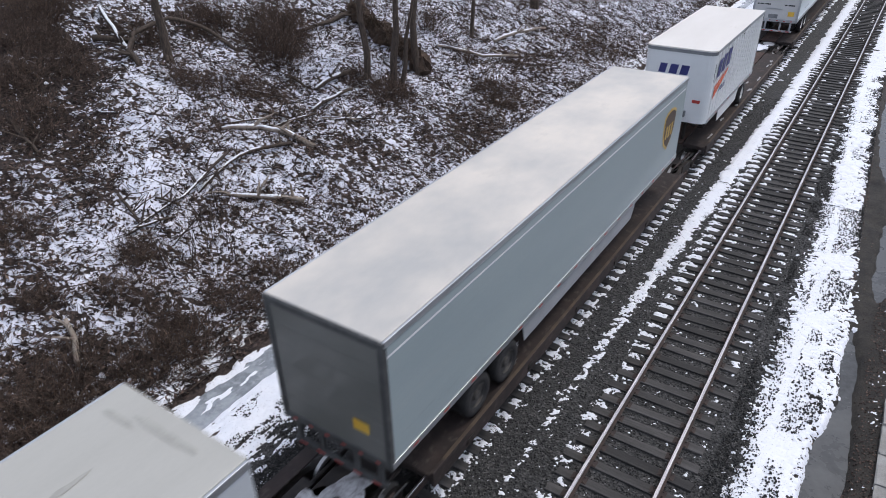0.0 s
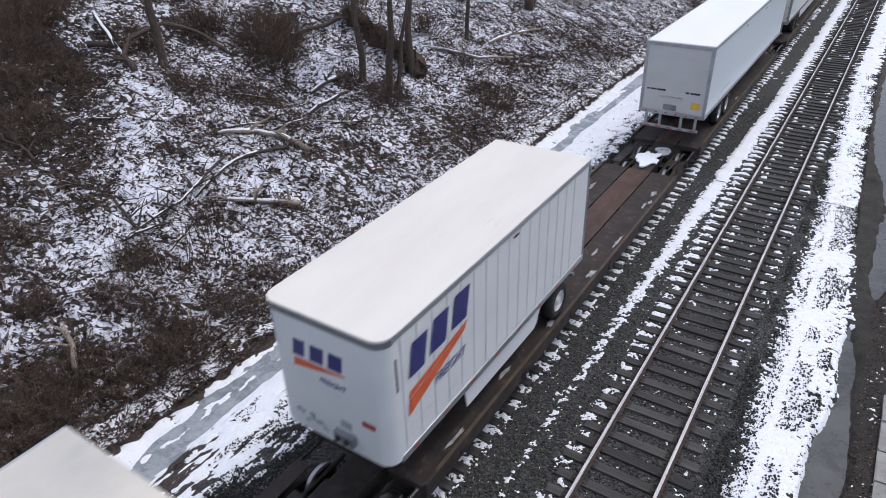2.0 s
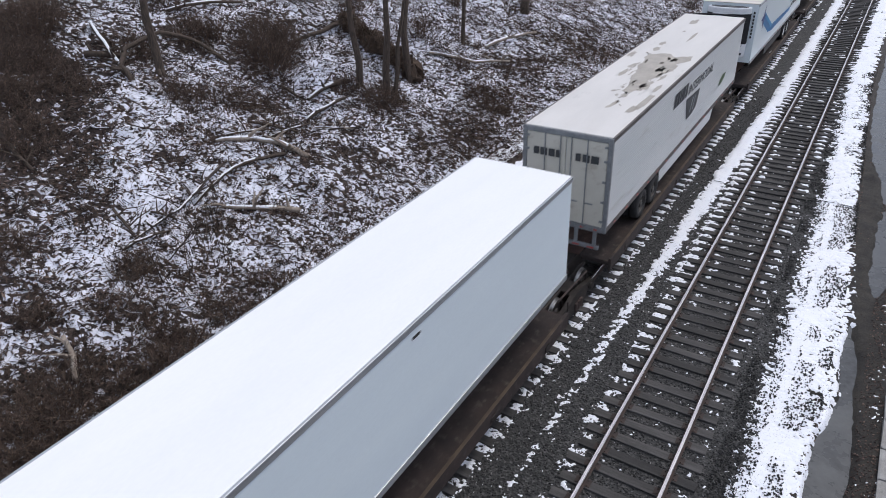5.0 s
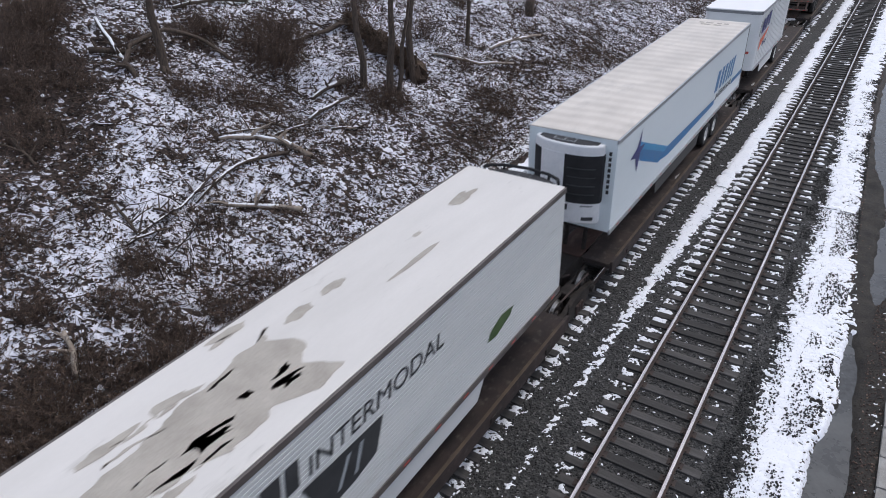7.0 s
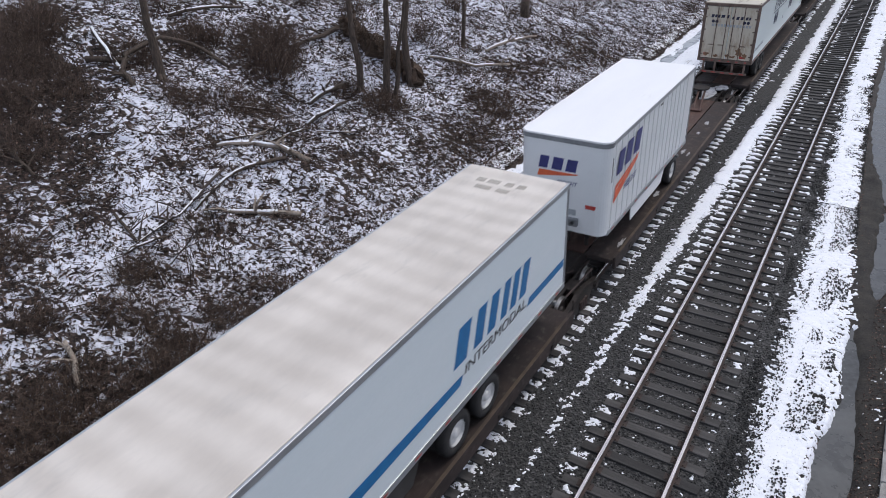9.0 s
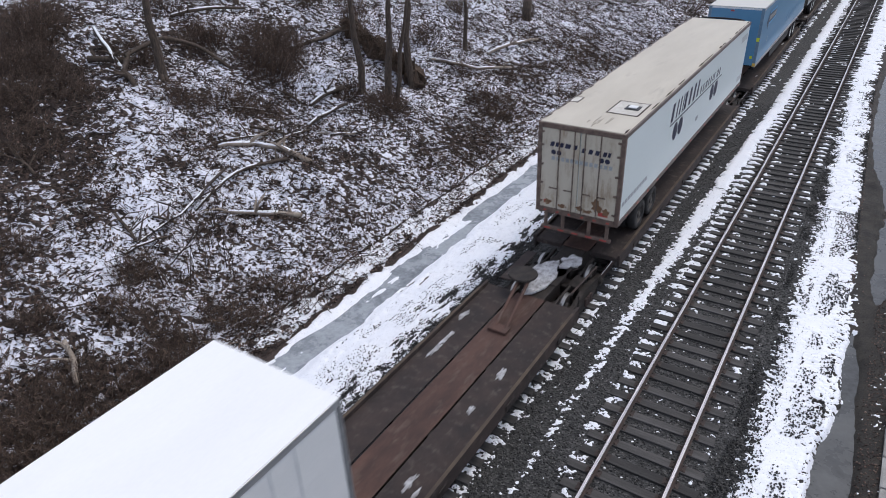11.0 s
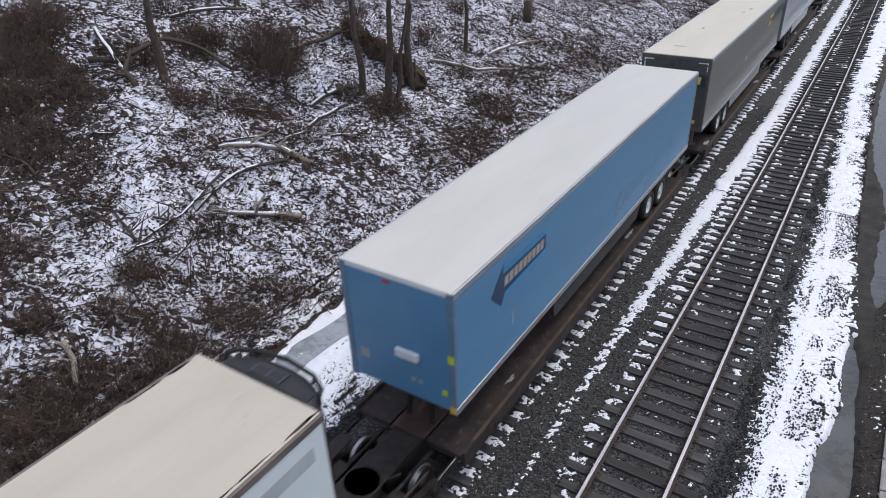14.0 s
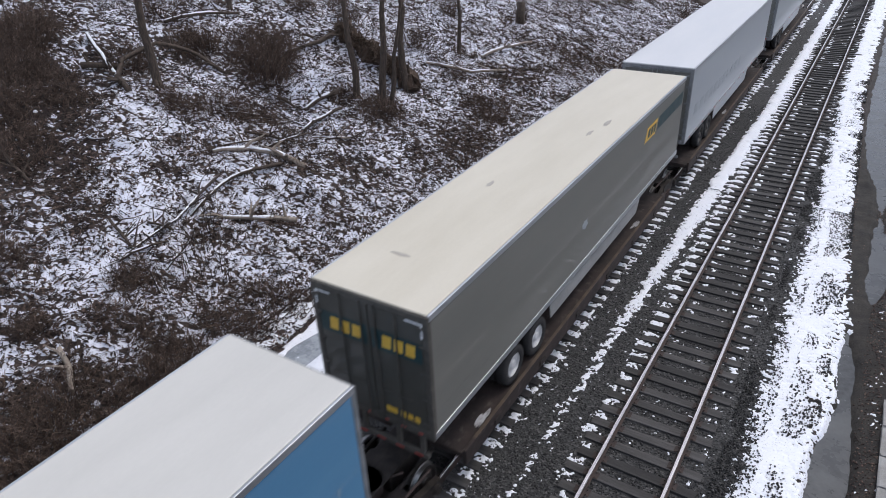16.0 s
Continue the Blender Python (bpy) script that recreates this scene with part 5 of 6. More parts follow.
decal(t, shield(14.62, 3.80, 1.12), GOLD, name="emblem", label="gold-edged shield")
decal(t, shield(14.66, 3.79, 0.98), BROWN_FILM, lift=0.004, name="emblem_field", label="brown shield field")
for a, w in ((14.30, 0.16), (14.55, 0.16), (14.82, 0.16)):
    decal(t, para(a, 3.52, w, 0.42, 0.02), GOLD, lift=0.008, name="emblem_bar")
decal(t, [(0.50, 2.90), (0.86, 2.90), (0.86, 3.14), (0.50, 3.14)], YELLOW, "y", -0.006, name="placard", label="yellow placard")


def van28(snowy):
    """A short white trailer with rounded front corners, leading with its front."""
    side = paint("white_ribbed_paint", (0.70, 0.72, 0.72), (0.76, 0.77, 0.77), (0.55, 0.55, 0.53))
    roof = roofing("cream_roof", (0.72, 0.675, 0.61), (0.82, 0.775, 0.715), (0.60, 0.54, 0.47)) if not snowy else roofing("snow_white_roof", (0.84, 0.84, 0.84), (0.9, 0.9, 0.9), (0.74, 0.73, 0.72))
    t = trailer(8.30, "short white ribbed trailer with rounded front and navy lettering blocks", side, roof, side, False, "white", (7.05,), ribs=0.46, rounded=True, skirt=(2.45, 6.0, side))
    for y, w in ((0.62, 0.52), (1.25, 0.56), (1.95, 0.58)):
        decal(t, para(y, 3.98 + 0.1 * (y - 0.62), w * 0.86, 0.66, 0.14), NAVY, lift=0.019, name="emblem_block")
    decal(t, [(0.55, 3.18), (2.40, 3.86), (2.45, 3.95), (0.62, 3.52)], ORANGE, lift=0.016, name="swoosh", label="orange swoosh")
    decal(t, [(0.58, 3.55), (2.46, 3.97), (2.5, 4.02), (0.64, 3.68)], ORANGE, lift=0.016, name="swoosh", label="orange swoosh")
    lettering("FREIGHT", NAVY, t, 0.30, on_side(1.35, 3.28, 0.022), 0.2, 1.05)
    for x, w in ((-0.72, 0.30), (-0.33, 0.34), (0.08, 0.34)):
        decal(t, para(x, 4.12, w * 0.88, 0.36, 0.06), NAVY, "y", -0.007, name="emblem_block")
    decal(t, [(-0.74, 3.86), (0.44, 4.05), (0.44, 4.08), (-0.70, 4.06)], ORANGE, "y", -0.007, name="swoosh", label="orange swoosh")
    lettering("FREIGHT", NAVY, t, 0.17, on_near_end(-0.16, 3.72), 0.2, 0.60)
    decal(t, [(1.0, 3.12), (1.02, 3.24), (0.72, 3.24), (0.72, 3.12)], RED, "y", -0.007, 0.0, name="red_tag", label="red tag")
    gl = part("hose_box", box(0.10, 0.55, -0.13, -0.002, 2.55, 2.78, 0.015), GREY_FRAME, t, "grey connection box")
    part("connector", rod((0.22, -0.13, 2.68), (0.22, -0.19, 2.68), 0.05), BLACK, gl)
    part("connector", rod((0.42, -0.13, 2.68), (0.42, -0.19, 2.68), 0.05), BLACK, gl)
    decal(t, [(0.20, 2.84), (0.46, 2.84), (0.46, 3.02), (0.20, 3.02)], FADED, "y", -0.007, name="notice")
    part("side_marker", box(SIDE + 0.016, SIDE + 0.03, 4.3, 4.5, 4.86, 4.9), BLACK, t)
    for q, (x, z, rx, rz) in enumerate(((-0.78, 2.75, 0.10, 0.07), (-0.5, 2.72, 0.06, 0.10), (-0.35, 2.66, 0.12, 0.05), (-0.62, 2.58, 0.05, 0.05), (-0.2, 2.55, 0.07, 0.04))):
        decal(t, blob(x, z, rx, rz, q + 50, 20, 0.7), FADED, "y", -0.007, name="scuff")
    part("vent_slot", box(HALF - 0.06, HALF + 0.006, 0.29, 0.34, 3.9, 4.6, 0.004), BLACK, t)
    return t


T["van_a"] = van28(False)

# plain white trailer
white_side = paint("clean_white_paint", (0.71, 0.79, 0.83), (0.75, 0.83, 0.86), (0.65, 0.72, 0.75))
# Rear door: the same white, darkened in its colour for the shaded end.
t = T["white"] = trailer(16.15, "clean plain white box trailer with a steel under-ride guard", white_side, roofing("bright_roof", (0.84, 0.85, 0.86), (0.90, 0.90, 0.90), (0.78, 0.79, 0.80), cband=(0.7, 0.9)), paint("shaded_white_door", (0.53, 0.53, 0.52), (0.60, 0.60, 0.59), (0.46, 0.46, 0.45)), True, "alloy", (3.1, 4.4), doors="roll", frame=ALUMINIUM, tape=False)
decal(t, [(0.72, 2.62), (1.06, 2.62), (1.06, 2.88), (0.72, 2.88)], YELLOW, "y", -0.006, name="placard", label="yellow placard")
decal(t, [(-0.35, 2.45), (0.18, 2.45), (0.18, 2.68), (-0.35, 2.68)], GREY_FRAME, "y", -0.006, name="notice")
part("door_handle", box(-0.55, 0.38, -0.05, -0.02, 2.98, 3.03, 0.01), ALUMINIUM, t)
bars(t, [(-1.08, 0.10), (-0.93, 0.22), (-0.67, 0.34), (0.45, 0.14), (0.64, 0.36)], 3.20, 0.07, 0.0, CHARCOAL, -0.006, "y", name="lettering_bar")
bars(t, [(2.35, 1.5)], 2.75, 0.045, 0.0, FADED, name="lettering_bar")
for y in (5.4, 9.6):
    part("side_marker", box(SIDE - 0.002, SIDE + 0.012, y, y + 0.22, 4.78, 4.83), BLACK, t)

# ribbed white trailer with the dark shield
rib_side = paint("ribbed_white_paint", (0.56, 0.58, 0.58), (0.64, 0.65, 0.64), (0.42, 0.41, 0.38), cband=(0.58, 0.8))
t = T["ribbed"] = trailer(16.15, "dirty white ribbed trailer, snow melting in grey patches on its roof", rib_side, roofing("snowy_roof", (0.60, 0.575, 0.535), (0.72, 0.69, 0.65), (0.44, 0.42, 0.385), cband=(0.60, 0.74)), paint("cream_door", (0.52, 0.49, 0.42), (0.60, 0.57, 0.49), (0.30, 0.24, 0.18), cband=(0.56, 0.8)), True, "dark", (3.5, 4.75), grooves=0.085, skirt=(5.2, 12.6, rib_side), rail=surface("brown_rail", (0.10, 0.085, 0.08), (0.17, 0.15, 0.14), 2, 0.6, 0.2))
patches = [([(x, y) for y, x in ((8.6, -0.62), (8.85, -0.1), (8.5, 0.45), (8.8, 0.95), (8.2, 1.05), (7.6, 0.75), (6.8, 0.92), (6.2, 0.6), (5.2, 0.55), (3.4, 0.38), (3.2, 0.27), (4.6, 0.12), (5.6, -0.1), (6.6, -0.35), (7.6, -0.4))])]
for q, (cy, cx, ry, rx) in enumerate(((14.5, -0.45, 0.45, 0.16), (10.3, -0.55, 0.3, 0.1), (9.4, -0.5, 0.35, 0.12), (3.2, 1.08, 0.8, 0.10), (2.4, 0.95, 0.35, 0.10), (5.9, -0.55, 0.4, 0.09), (11.8, 0.2, 0.7, 0.06), (4.6, 1.0, 0.4, 0.08), (12.6, -0.35, 0.12, 0.06))):
    patches.append(blob(cx, cy, rx, ry, q + 2))
patches[0] = ragged(patches[0], 4, 0.08)
rnd = random.Random(33)
for k in range(34):
    f = rnd.random()
    y = 2.6 + 6.4 * f
    x = 0.42 - 0.75 * f ** 1.5 + rnd.choice((-1, 1)) * rnd.uniform(0.15, 0.75) * (0.35 + f)
    if abs(x) < 1.2:
        patches.append(ragged(blob(x, y, rnd.uniform(0.02, 0.08), rnd.uniform(0.06, 0.38), k + 70, 14, 0.6), k, 0.06))
for q in patches:
    decal(t, q, BARE_PATCH, "z", ROOF_Z, 0.004, "bare_patch")
for y, w in ((5.75, 0.26), (6.08, 0.26), (6.42, 0.14), (6.64, 0.36), (7.08, 0.26)):
    decal(t, para(y, 4.12, w, 0.48, 0.06), CHARCOAL, lift=0.012, name="emblem_block")
lettering("INTERMODAL", CHARCOAL, t, 0.50, on_side(7.5, 4.10, 0.014), 0.15, 3.45)
decal(t, [(7.35, 3.98), (9.2, 3.92), (8.95, 3.3), (8.4, 3.18), (7.72, 3.15)], CHARCOAL, lift=0.012, name="emblem", label="dark shield")
decal(t, para(8.0, 3.32, 0.08, 0.5, 0.3), FADED, lift=0.016, name="emblem_bar")
decal(t, para(8.4, 3.32, 0.08, 0.5, 0.2), FADED, lift=0.016, name="emblem_bar")
decal(t, [(12.55, 3.08), (12.9, 3.02), (13.5, 3.2), (13.65, 3.36), (13.1, 3.42), (12.7, 3.28)], GREEN_FILM, lift=0.012, name="emblem", label="green leaf shape")
bars(t, [(-0.95, 0.16), (-0.75, 0.2), (-0.5, 0.18), (-0.28, 0.12), (0.30, 0.14), (0.5, 0.2), (0.74, 0.22)], 4.30, 0.22, 0.0, CHARCOAL, -0.04, "y", name="lettering_bar")
cooling_unit(t, DARK_SHELL, 16.27, "black cooling unit at the front end", MATT_BLACK, True)

# refrigerated trailer, leading with its cooling unit
reefer_side = paint("reefer_white", (0.68, 0.75, 0.77), (0.73, 0.79, 0.81), (0.62, 0.68, 0.70))
t = T["reefer"] = trailer(16.15, "white refrigerated trailer with a blue bird stripe and cooling unit", reefer_side, bowed_roofing("ribbed_cream_roof"), reefer_side, False, "white", (11.1, 12.35), skirt=(4.4, 9.9, surface("black_skirt", (0.035, 0.033, 0.032), (0.065, 0.06, 0.058), 2, 0.7)))
u = cooling_unit(t, WHITE_FILM, None, "white bowed cooling unit housing")
for k, w in enumerate((0.15, 0.12, 0.12, 0.11, 0.11, 0.12)):
    part("emblem_block", bowed(-0.62 + k * 0.145, -0.62 + k * 0.145 + w * 0.8, 3.02, 3.20, 0.006), CHARCOAL, u)
part("notice", bowed(0.60, 0.88, 2.74, 2.85, 0.006), CHARCOAL, u)
for x0, x1, z in ((-0.6, -0.5, 4.6), (-0.47, -0.3, 4.6), (-0.22, -0.17, 4.6), (0.55, 0.85, 3.16), (-0.4, -0.25, 2.86), (-0.18, 0.0, 2.84)):
    part("lettering_bar", bowed(x0, x1, z, z + 0.045, 0.006), GREY_FRAME, u)
for k in range(8):
    decal(t, [(1.08, 4.62 - k * 0.16), (1.16, 4.62 - k * 0.16), (1.16, 4.73 - k * 0.16), (1.08, 4.73 - k * 0.16)], CHARCOAL, "y", 0.042, name="lettering_bar")
decal(t, [(1.85, 4.46), (5.1, 3.2), (5.3, 3.12), (4.15, 2.96), (2.1, 3.78)], BLUE_FILM, lift=0.0, name="stripe", label="broad blue stripe")
decal(t, [(1.85, 4.46), (5.1, 3.2), (4.75, 3.13), (1.95, 4.2)], LIGHT_BLUE, lift=0.004, name="stripe", label="light blue stripe")
decal(t, [(4.2, 3.0), (5.2, 3.22), (11.3, 3.06), (11.2, 2.86), (5.2, 2.86)], BLUE_FILM, lift=0.004, name="stripe")
decal(t, [(14.15, 3.14), (16.0, 3.16), (16.0, 2.96), (14.05, 2.94)], BLUE_FILM, lift=0.004, name="stripe")
decal(t, [(1.22, 4.12), (1.75, 4.28), (2.05, 4.78), (1.98, 4.26), (2.45, 4.2), (2.05, 4.05), (1.9, 3.5), (1.66, 4.0)], NAVY, lift=0.008, name="emblem", label="dark blue bird shape")
for k, (y, w) in enumerate(((11.0, 0.62), (11.72, 0.46), (12.26, 0.44), (12.8, 0.36), (13.22, 0.36), (13.64, 0.42))):
    decal(t, para(y, 3.36, w * 0.74, 0.80, 0.24), BLUE_FILM, lift=0.0, name="emblem_block")
lettering("INTERMODAL", CHARCOAL, t, 0.34, on_side(11.35, 3.0, 0.008), 0.15, 2.6)
bars(t, [(-0.7, 0.22), (-0.4, 0.3), (0.05, 0.2), (0.35, 0.2)], 15.3, 0.2, 0.0, BARE_PATCH, ROOF_Z + 0.004, "z", name="lettering_bar")
bars(t, [(-0.55, 0.4), (0.0, 0.3)], 14.95, 0.18, 0.0, BARE_PATCH, ROOF_Z + 0.004, "z", name="lettering_bar")

T["van_b"] = van28(True)

# white trailer with cream roof and navy discs
al_side = paint("flat_white_paint", (0.69, 0.77, 0.77), (0.73, 0.81, 0.80), (0.56, 0.59, 0.56))
t = T["discs"] = trailer(16.15, "white box trailer with tan roof, navy discs and rust-stained doors", al_side, roofing("tan_roof", (0.46, 0.41, 0.325), (0.59, 0.54, 0.445), (0.37, 0.32, 0.26), cband=(0.58, 0.8)), paint("stained_door", (0.52, 0.47, 0.37), (0.60, 0.55, 0.45), (0.26, 0.17, 0.10), 0.5, (1.5, 1, 0.45), (0.50, 0.72)), True, "dark", (2.3, 3.5), rail=surface("dark_rail", (0.14, 0.11, 0.10), (0.24, 0.20, 0.18), 2, 0.6, 0.2), frame=surface("rusty_frame", (0.11, 0.075, 0.06), (0.22, 0.16, 0.13), 4, 0.7, 0.1))
for k, (y, w) in enumerate(((4.45, 0.50), (5.0, 0.28), (5.36, 0.28), (5.72, 0.12), (5.92, 0.50), (6.5, 0.48), (7.06, 0.42), (7.56, 0.36))):
    decal(t, para(y, 4.02, max(w * 0.5, 0.09), 0.60, 0.12), INK, name="emblem_block")
for y, w in ((8.1, 0.28), (8.44, 0.26), (8.76, 0.08), (8.9, 0.26), (9.22, 0.26), (9.54, 0.26), (9.86, 0.16), (10.08, 0.24), (10.5, 0.08), (10.64, 0.26), (10.96, 0.24)):
    decal(t, para(y, 4.0, w * 0.45, 0.28, 0.05), INK, name="emblem_block")
decal(t, [(4.4, 3.90), (11.5, 3.86), (11.5, 3.90), (4.4, 3.945)], INK, name="stripe")
for y in (5.17, 5.79, 10.1, 10.72):
    decal(t, [(y + 0.27 * math.cos(a * 0.2618), 3.53 + 0.31 * math.sin(a * 0.2618)) for a in range(24)], INK, name="disc", label="navy disc")
bars(t, [(0.2 + k * 0.26, 0.18) for k in range(9)], 2.82, 0.14, 0.0, FADED, name="lettering_bar")
for y0, z0, w, h in ((14.7, 4.42, 1.15, 0.26), (15.1, 2.62, 0.8, 0.22)):
    decal(t, para(y0, z0, w, h, 0.0), surface("faint_print", (0.46, 0.50, 0.50), (0.54, 0.58, 0.58), 3, 0.5), name="decal", label="faint grey printed block")
bars(t, [(8.0, 0.12), (8.16, 0.12)], 3.0, 0.16, 0, FADED, name="lettering_bar")
PATCH_CREAM = surface("patch_cream", (0.60, 0.56, 0.49), (0.70, 0.67, 0.60), 2.5, 0.5, 0, 0.1, 25, c=(0.40, 0.35, 0.29), cband=(0.52, 0.75))
patch = part("roof_patch", plate([(0.16, 1.54), (1.06, 1.54), (1.06, 2.72), (0.16, 2.72)], "z", ROOF_Z + 0.004, 0.006), PATCH_CREAM, t, "cream repair patch on the roof")
for q in ((0.13, 0.17, 1.5, 2.76), (1.05, 1.09, 1.5, 2.76), (0.16, 1.06, 1.50, 1.55), (0.16, 1.06, 2.71, 2.75)):
    part("sealant", box(*q, ROOF_Z + 0.004, ROOF_Z + 0.014, 0), RAIL_RUST, patch)
hatch = part("roof_vent", box(0.52, 0.94, 1.98, 2.36, ROOF_Z + 0.012, ROOF_Z + 0.04, 0.01), BLACK, t, "dark roof vent frame")
part("vent_lid", box(0.60, 0.86, 2.05, 2.29, ROOF_Z + 0.04, ROOF_Z + 0.075, 0.02), WHITE_FILM, hatch, "white vent lid")
small = part("roof_patch", plate([(-1.24, 2.05), (-0.98, 2.05), (-0.98, 2.55), (-1.24, 2.55)], "z", ROOF_Z + 0.004, 0.006), PATCH_CREAM, t, "small cream repair patch")
for q in ((-1.26, -1.23, 2.03, 2.57), (-0.99, -0.96, 2.03, 2.57), (-1.24, -0.98, 2.02, 2.06), (-1.24, -0.98, 2.54, 2.58)):
    part("sealant", box(*q, ROOF_Z + 0.004, ROOF_Z + 0.014, 0), RAIL_RUST, small)
rnd = random.Random(21)
for k in range(46):
    y, sx = rnd.uniform(0.1, 16.0), rnd.choice((-1, 1, 1))
    decal(t, blob(sx * 1.225, y, rnd.uniform(0.012, 0.035), rnd.uniform(0.06, 0.32), k + 60, 14, 0.6), RAIL_RUST, "z", ROOF_Z, 0.004, "grime")
TAN_GRIME = surface("tan_grime", (0.36, 0.32, 0.255), (0.44, 0.40, 0.325), 4, 0.6)
for k in range(6):
    decal(t, blob(rnd.uniform(-1.1, 1.1), rnd.uniform(0.1, 0.9), rnd.uniform(0.015, 0.05), rnd.uniform(0.08, 0.4), k + 90, 16, 0.5), TAN_GRIME, "z", ROOF_Z, 0.004, "grime")
for x0, w in ((-0.92, 0.12), (-0.76, 0.1), (-0.62, 0.1), (-0.46, 0.16), (-0.2, 0.1), (0.05, 0.1), (0.25, 0.12), (0.45, 0.12), (0.68, 0.1), (0.82, 0.08)):
    decal(t, para(x0, 4.40 - 0.05 * (x0 > 0), w, 0.14, 0.03), INK, "y", -0.006, name="emblem_block")
for x0 in (-0.80, -0.63, 0.66, 0.83):
    decal(t, [(x0 + 0.075 * math.cos(a * 0.3927), 4.22 + 0.075 * math.sin(a * 0.3927)) for a in range(16)], INK, "y", -0.006, name="disc")
bars(t, [(-0.85 + k * 0.145, 0.10) for k in range(13)], 3.98, 0.12, 0, FADED, -0.006, "y", name="lettering_bar")
decal(t, [(0.68, 2.50), (0.98, 2.50), (0.98, 2.62), (0.68, 2.62)], RED, "y", -0.006, name="red_tag")
decal(t, [(-1.05, 2.55), (-0.85, 2.55), (-0.85, 2.66), (-1.05, 2.66)], RED, "y", -0.006, name="red_tag")
cooling_unit(t, DARK_SHELL, 16.27, "black cooling unit at the front end", MATT_BLACK, True)

RUST_STAIN = surface("rust_stain", (0.16, 0.085, 0.045), (0.27, 0.16, 0.09), 6, 0.7, 0, 0.1, 30)
for q, (x, z, rx, rz) in enumerate(((0.62, 2.78, 0.16, 0.20), (0.9, 2.66, 0.10, 0.10), (-0.9, 2.62, 0.12, 0.08), (0.1, 2.6, 0.10, 0.07), (-0.45, 2.56, 0.12, 0.06), (0.35, 2.55, 0.14, 0.05))):
    decal(t, blob(x, z, rx, rz, q + 31, 26, 0.6), RUST_STAIN, "y", -0.0075, name="rust_stain", label="rust stain")

# light blue trailer, leading with its front
blue_side = paint("sky_blue_paint", (0.085, 0.235, 0.40), (0.11, 0.275, 0.44), (0.15, 0.30, 0.43), 0.45)
t = T["blue"] = trailer(16.15, "light blue box trailer with white roof and dark arrow emblem", blue_side, roofing("white_roof", (0.535, 0.52, 0.475), (0.62, 0.60, 0.55), (0.46, 0.44, 0.405)), blue_side, False, "white", (12.1, 13.35), skirt=(4.6, 11.2, surface("black_skirt", (0.03, 0.03, 0.03), (0.06, 0.055, 0.055), 2, 0.7)))
decal(t, [(1.4, 4.20), (1.9, 4.74), (1.9, 4.52), (3.86, 4.50), (3.86, 4.14), (1.95, 4.06), (1.82, 3.78)], surface("arrow_blue", (0.022, 0.055, 0.115), (0.035, 0.075, 0.14), 3, 0.45, 0, 0), name="emblem", label="dark arrow")
decal(t, [(1.9, 4.52), (3.9, 4.50), (3.9, 4.62), (1.9, 4.62)], LIGHT_BLUE, lift=0.003, name="emblem_edge")
decal(t, [(1.95, 4.06), (3.9, 4.14), (3.9, 4.06), (1.92, 3.94)], LIGHT_BLUE, lift=0.003, name="emblem_edge")
for k in range(9):
    decal(t, para(1.95 + k * 0.205, 4.20, 0.15, 0.22, 0.01), BARE_PATCH, lift=0.004, name="lettering_bar")
for sx in (-1, 1):
    part("corner_post", box(*sorted((sx * (HALF - 0.14), sx * (HALF + 0.010))), 0.035, 0.16, FLOOR_Z - 0.06, ROOF_Z - 0.04, 0.02), surface("corner_grey_blue", (0.13, 0.22, 0.32), (0.19, 0.28, 0.37), 3, 0.5, 0.1) if sx < 0 else bpy.data.materials["corner_grey_blue"], t, "grey-blue corner post")
part("front_header", box(-HALF + 0.14, HALF - 0.14, 0.035, 0.1, ROOF_Z - 0.12, ROOF_Z - 0.04, 0.015), WHITE_FILM, t)
part("document_box", box(-0.05, 0.50, -0.06, 0.045, 3.28, 3.48, 0.03), WHITE_FILM, t, "white plastic document holder")
decal(t, [(1.15, 3.52), (1.29, 3.52), (1.29, 3.70), (1.15, 3.70)], LIME, "y", 0.028, name="tape", label="lime tape")
decal(t, [(0.98, 2.66), (1.1, 2.66), (1.1, 2.8), (0.98, 2.8)], LIME, "y", 0.044, name="tape", label="lime tape")
decal(t, [(1.16, 2.3), (1.3, 2.3), (1.3, 2.46), (1.16, 2.46)], YELLOW, "y", 0.028, name="tape")
decal(t, [(-0.28, 4.86), (-0.08, 4.86), (-0.1, 4.94), (-0.26, 4.94)], RED, "y", 0.044, name="marker")
decal(t, [(-1.0, 2.85), (-0.78, 2.85), (-0.78, 3.08), (-1.0, 3.08)], FADED, "y", 0.044, name="notice")
bars(t, [(0.25, 0.12), (0.42, 0.1)], 2.72, 0.1, 0, FADED, 0.044, "y", name="lettering_bar")
decal(t, para(2.3, 3.0, 0.06, 0.35, 0.0), FADED, name="lettering_bar")

PALE_SCUFF = surface("pale_scuff", (0.16, 0.29, 0.41), (0.24, 0.37, 0.48), 5, 0.6)
rnd = random.Random(12)
for k in range(26):
    y, z = rnd.uniform(8.5, 15.6), rnd.uniform(2.6, 3.5)
    decal(t, blob(y, z, rnd.uniform(0.03, 0.10), rnd.uniform(0.06, 0.2), k + 40, 16, 0.6), PALE_SCUFF, name="scuff")

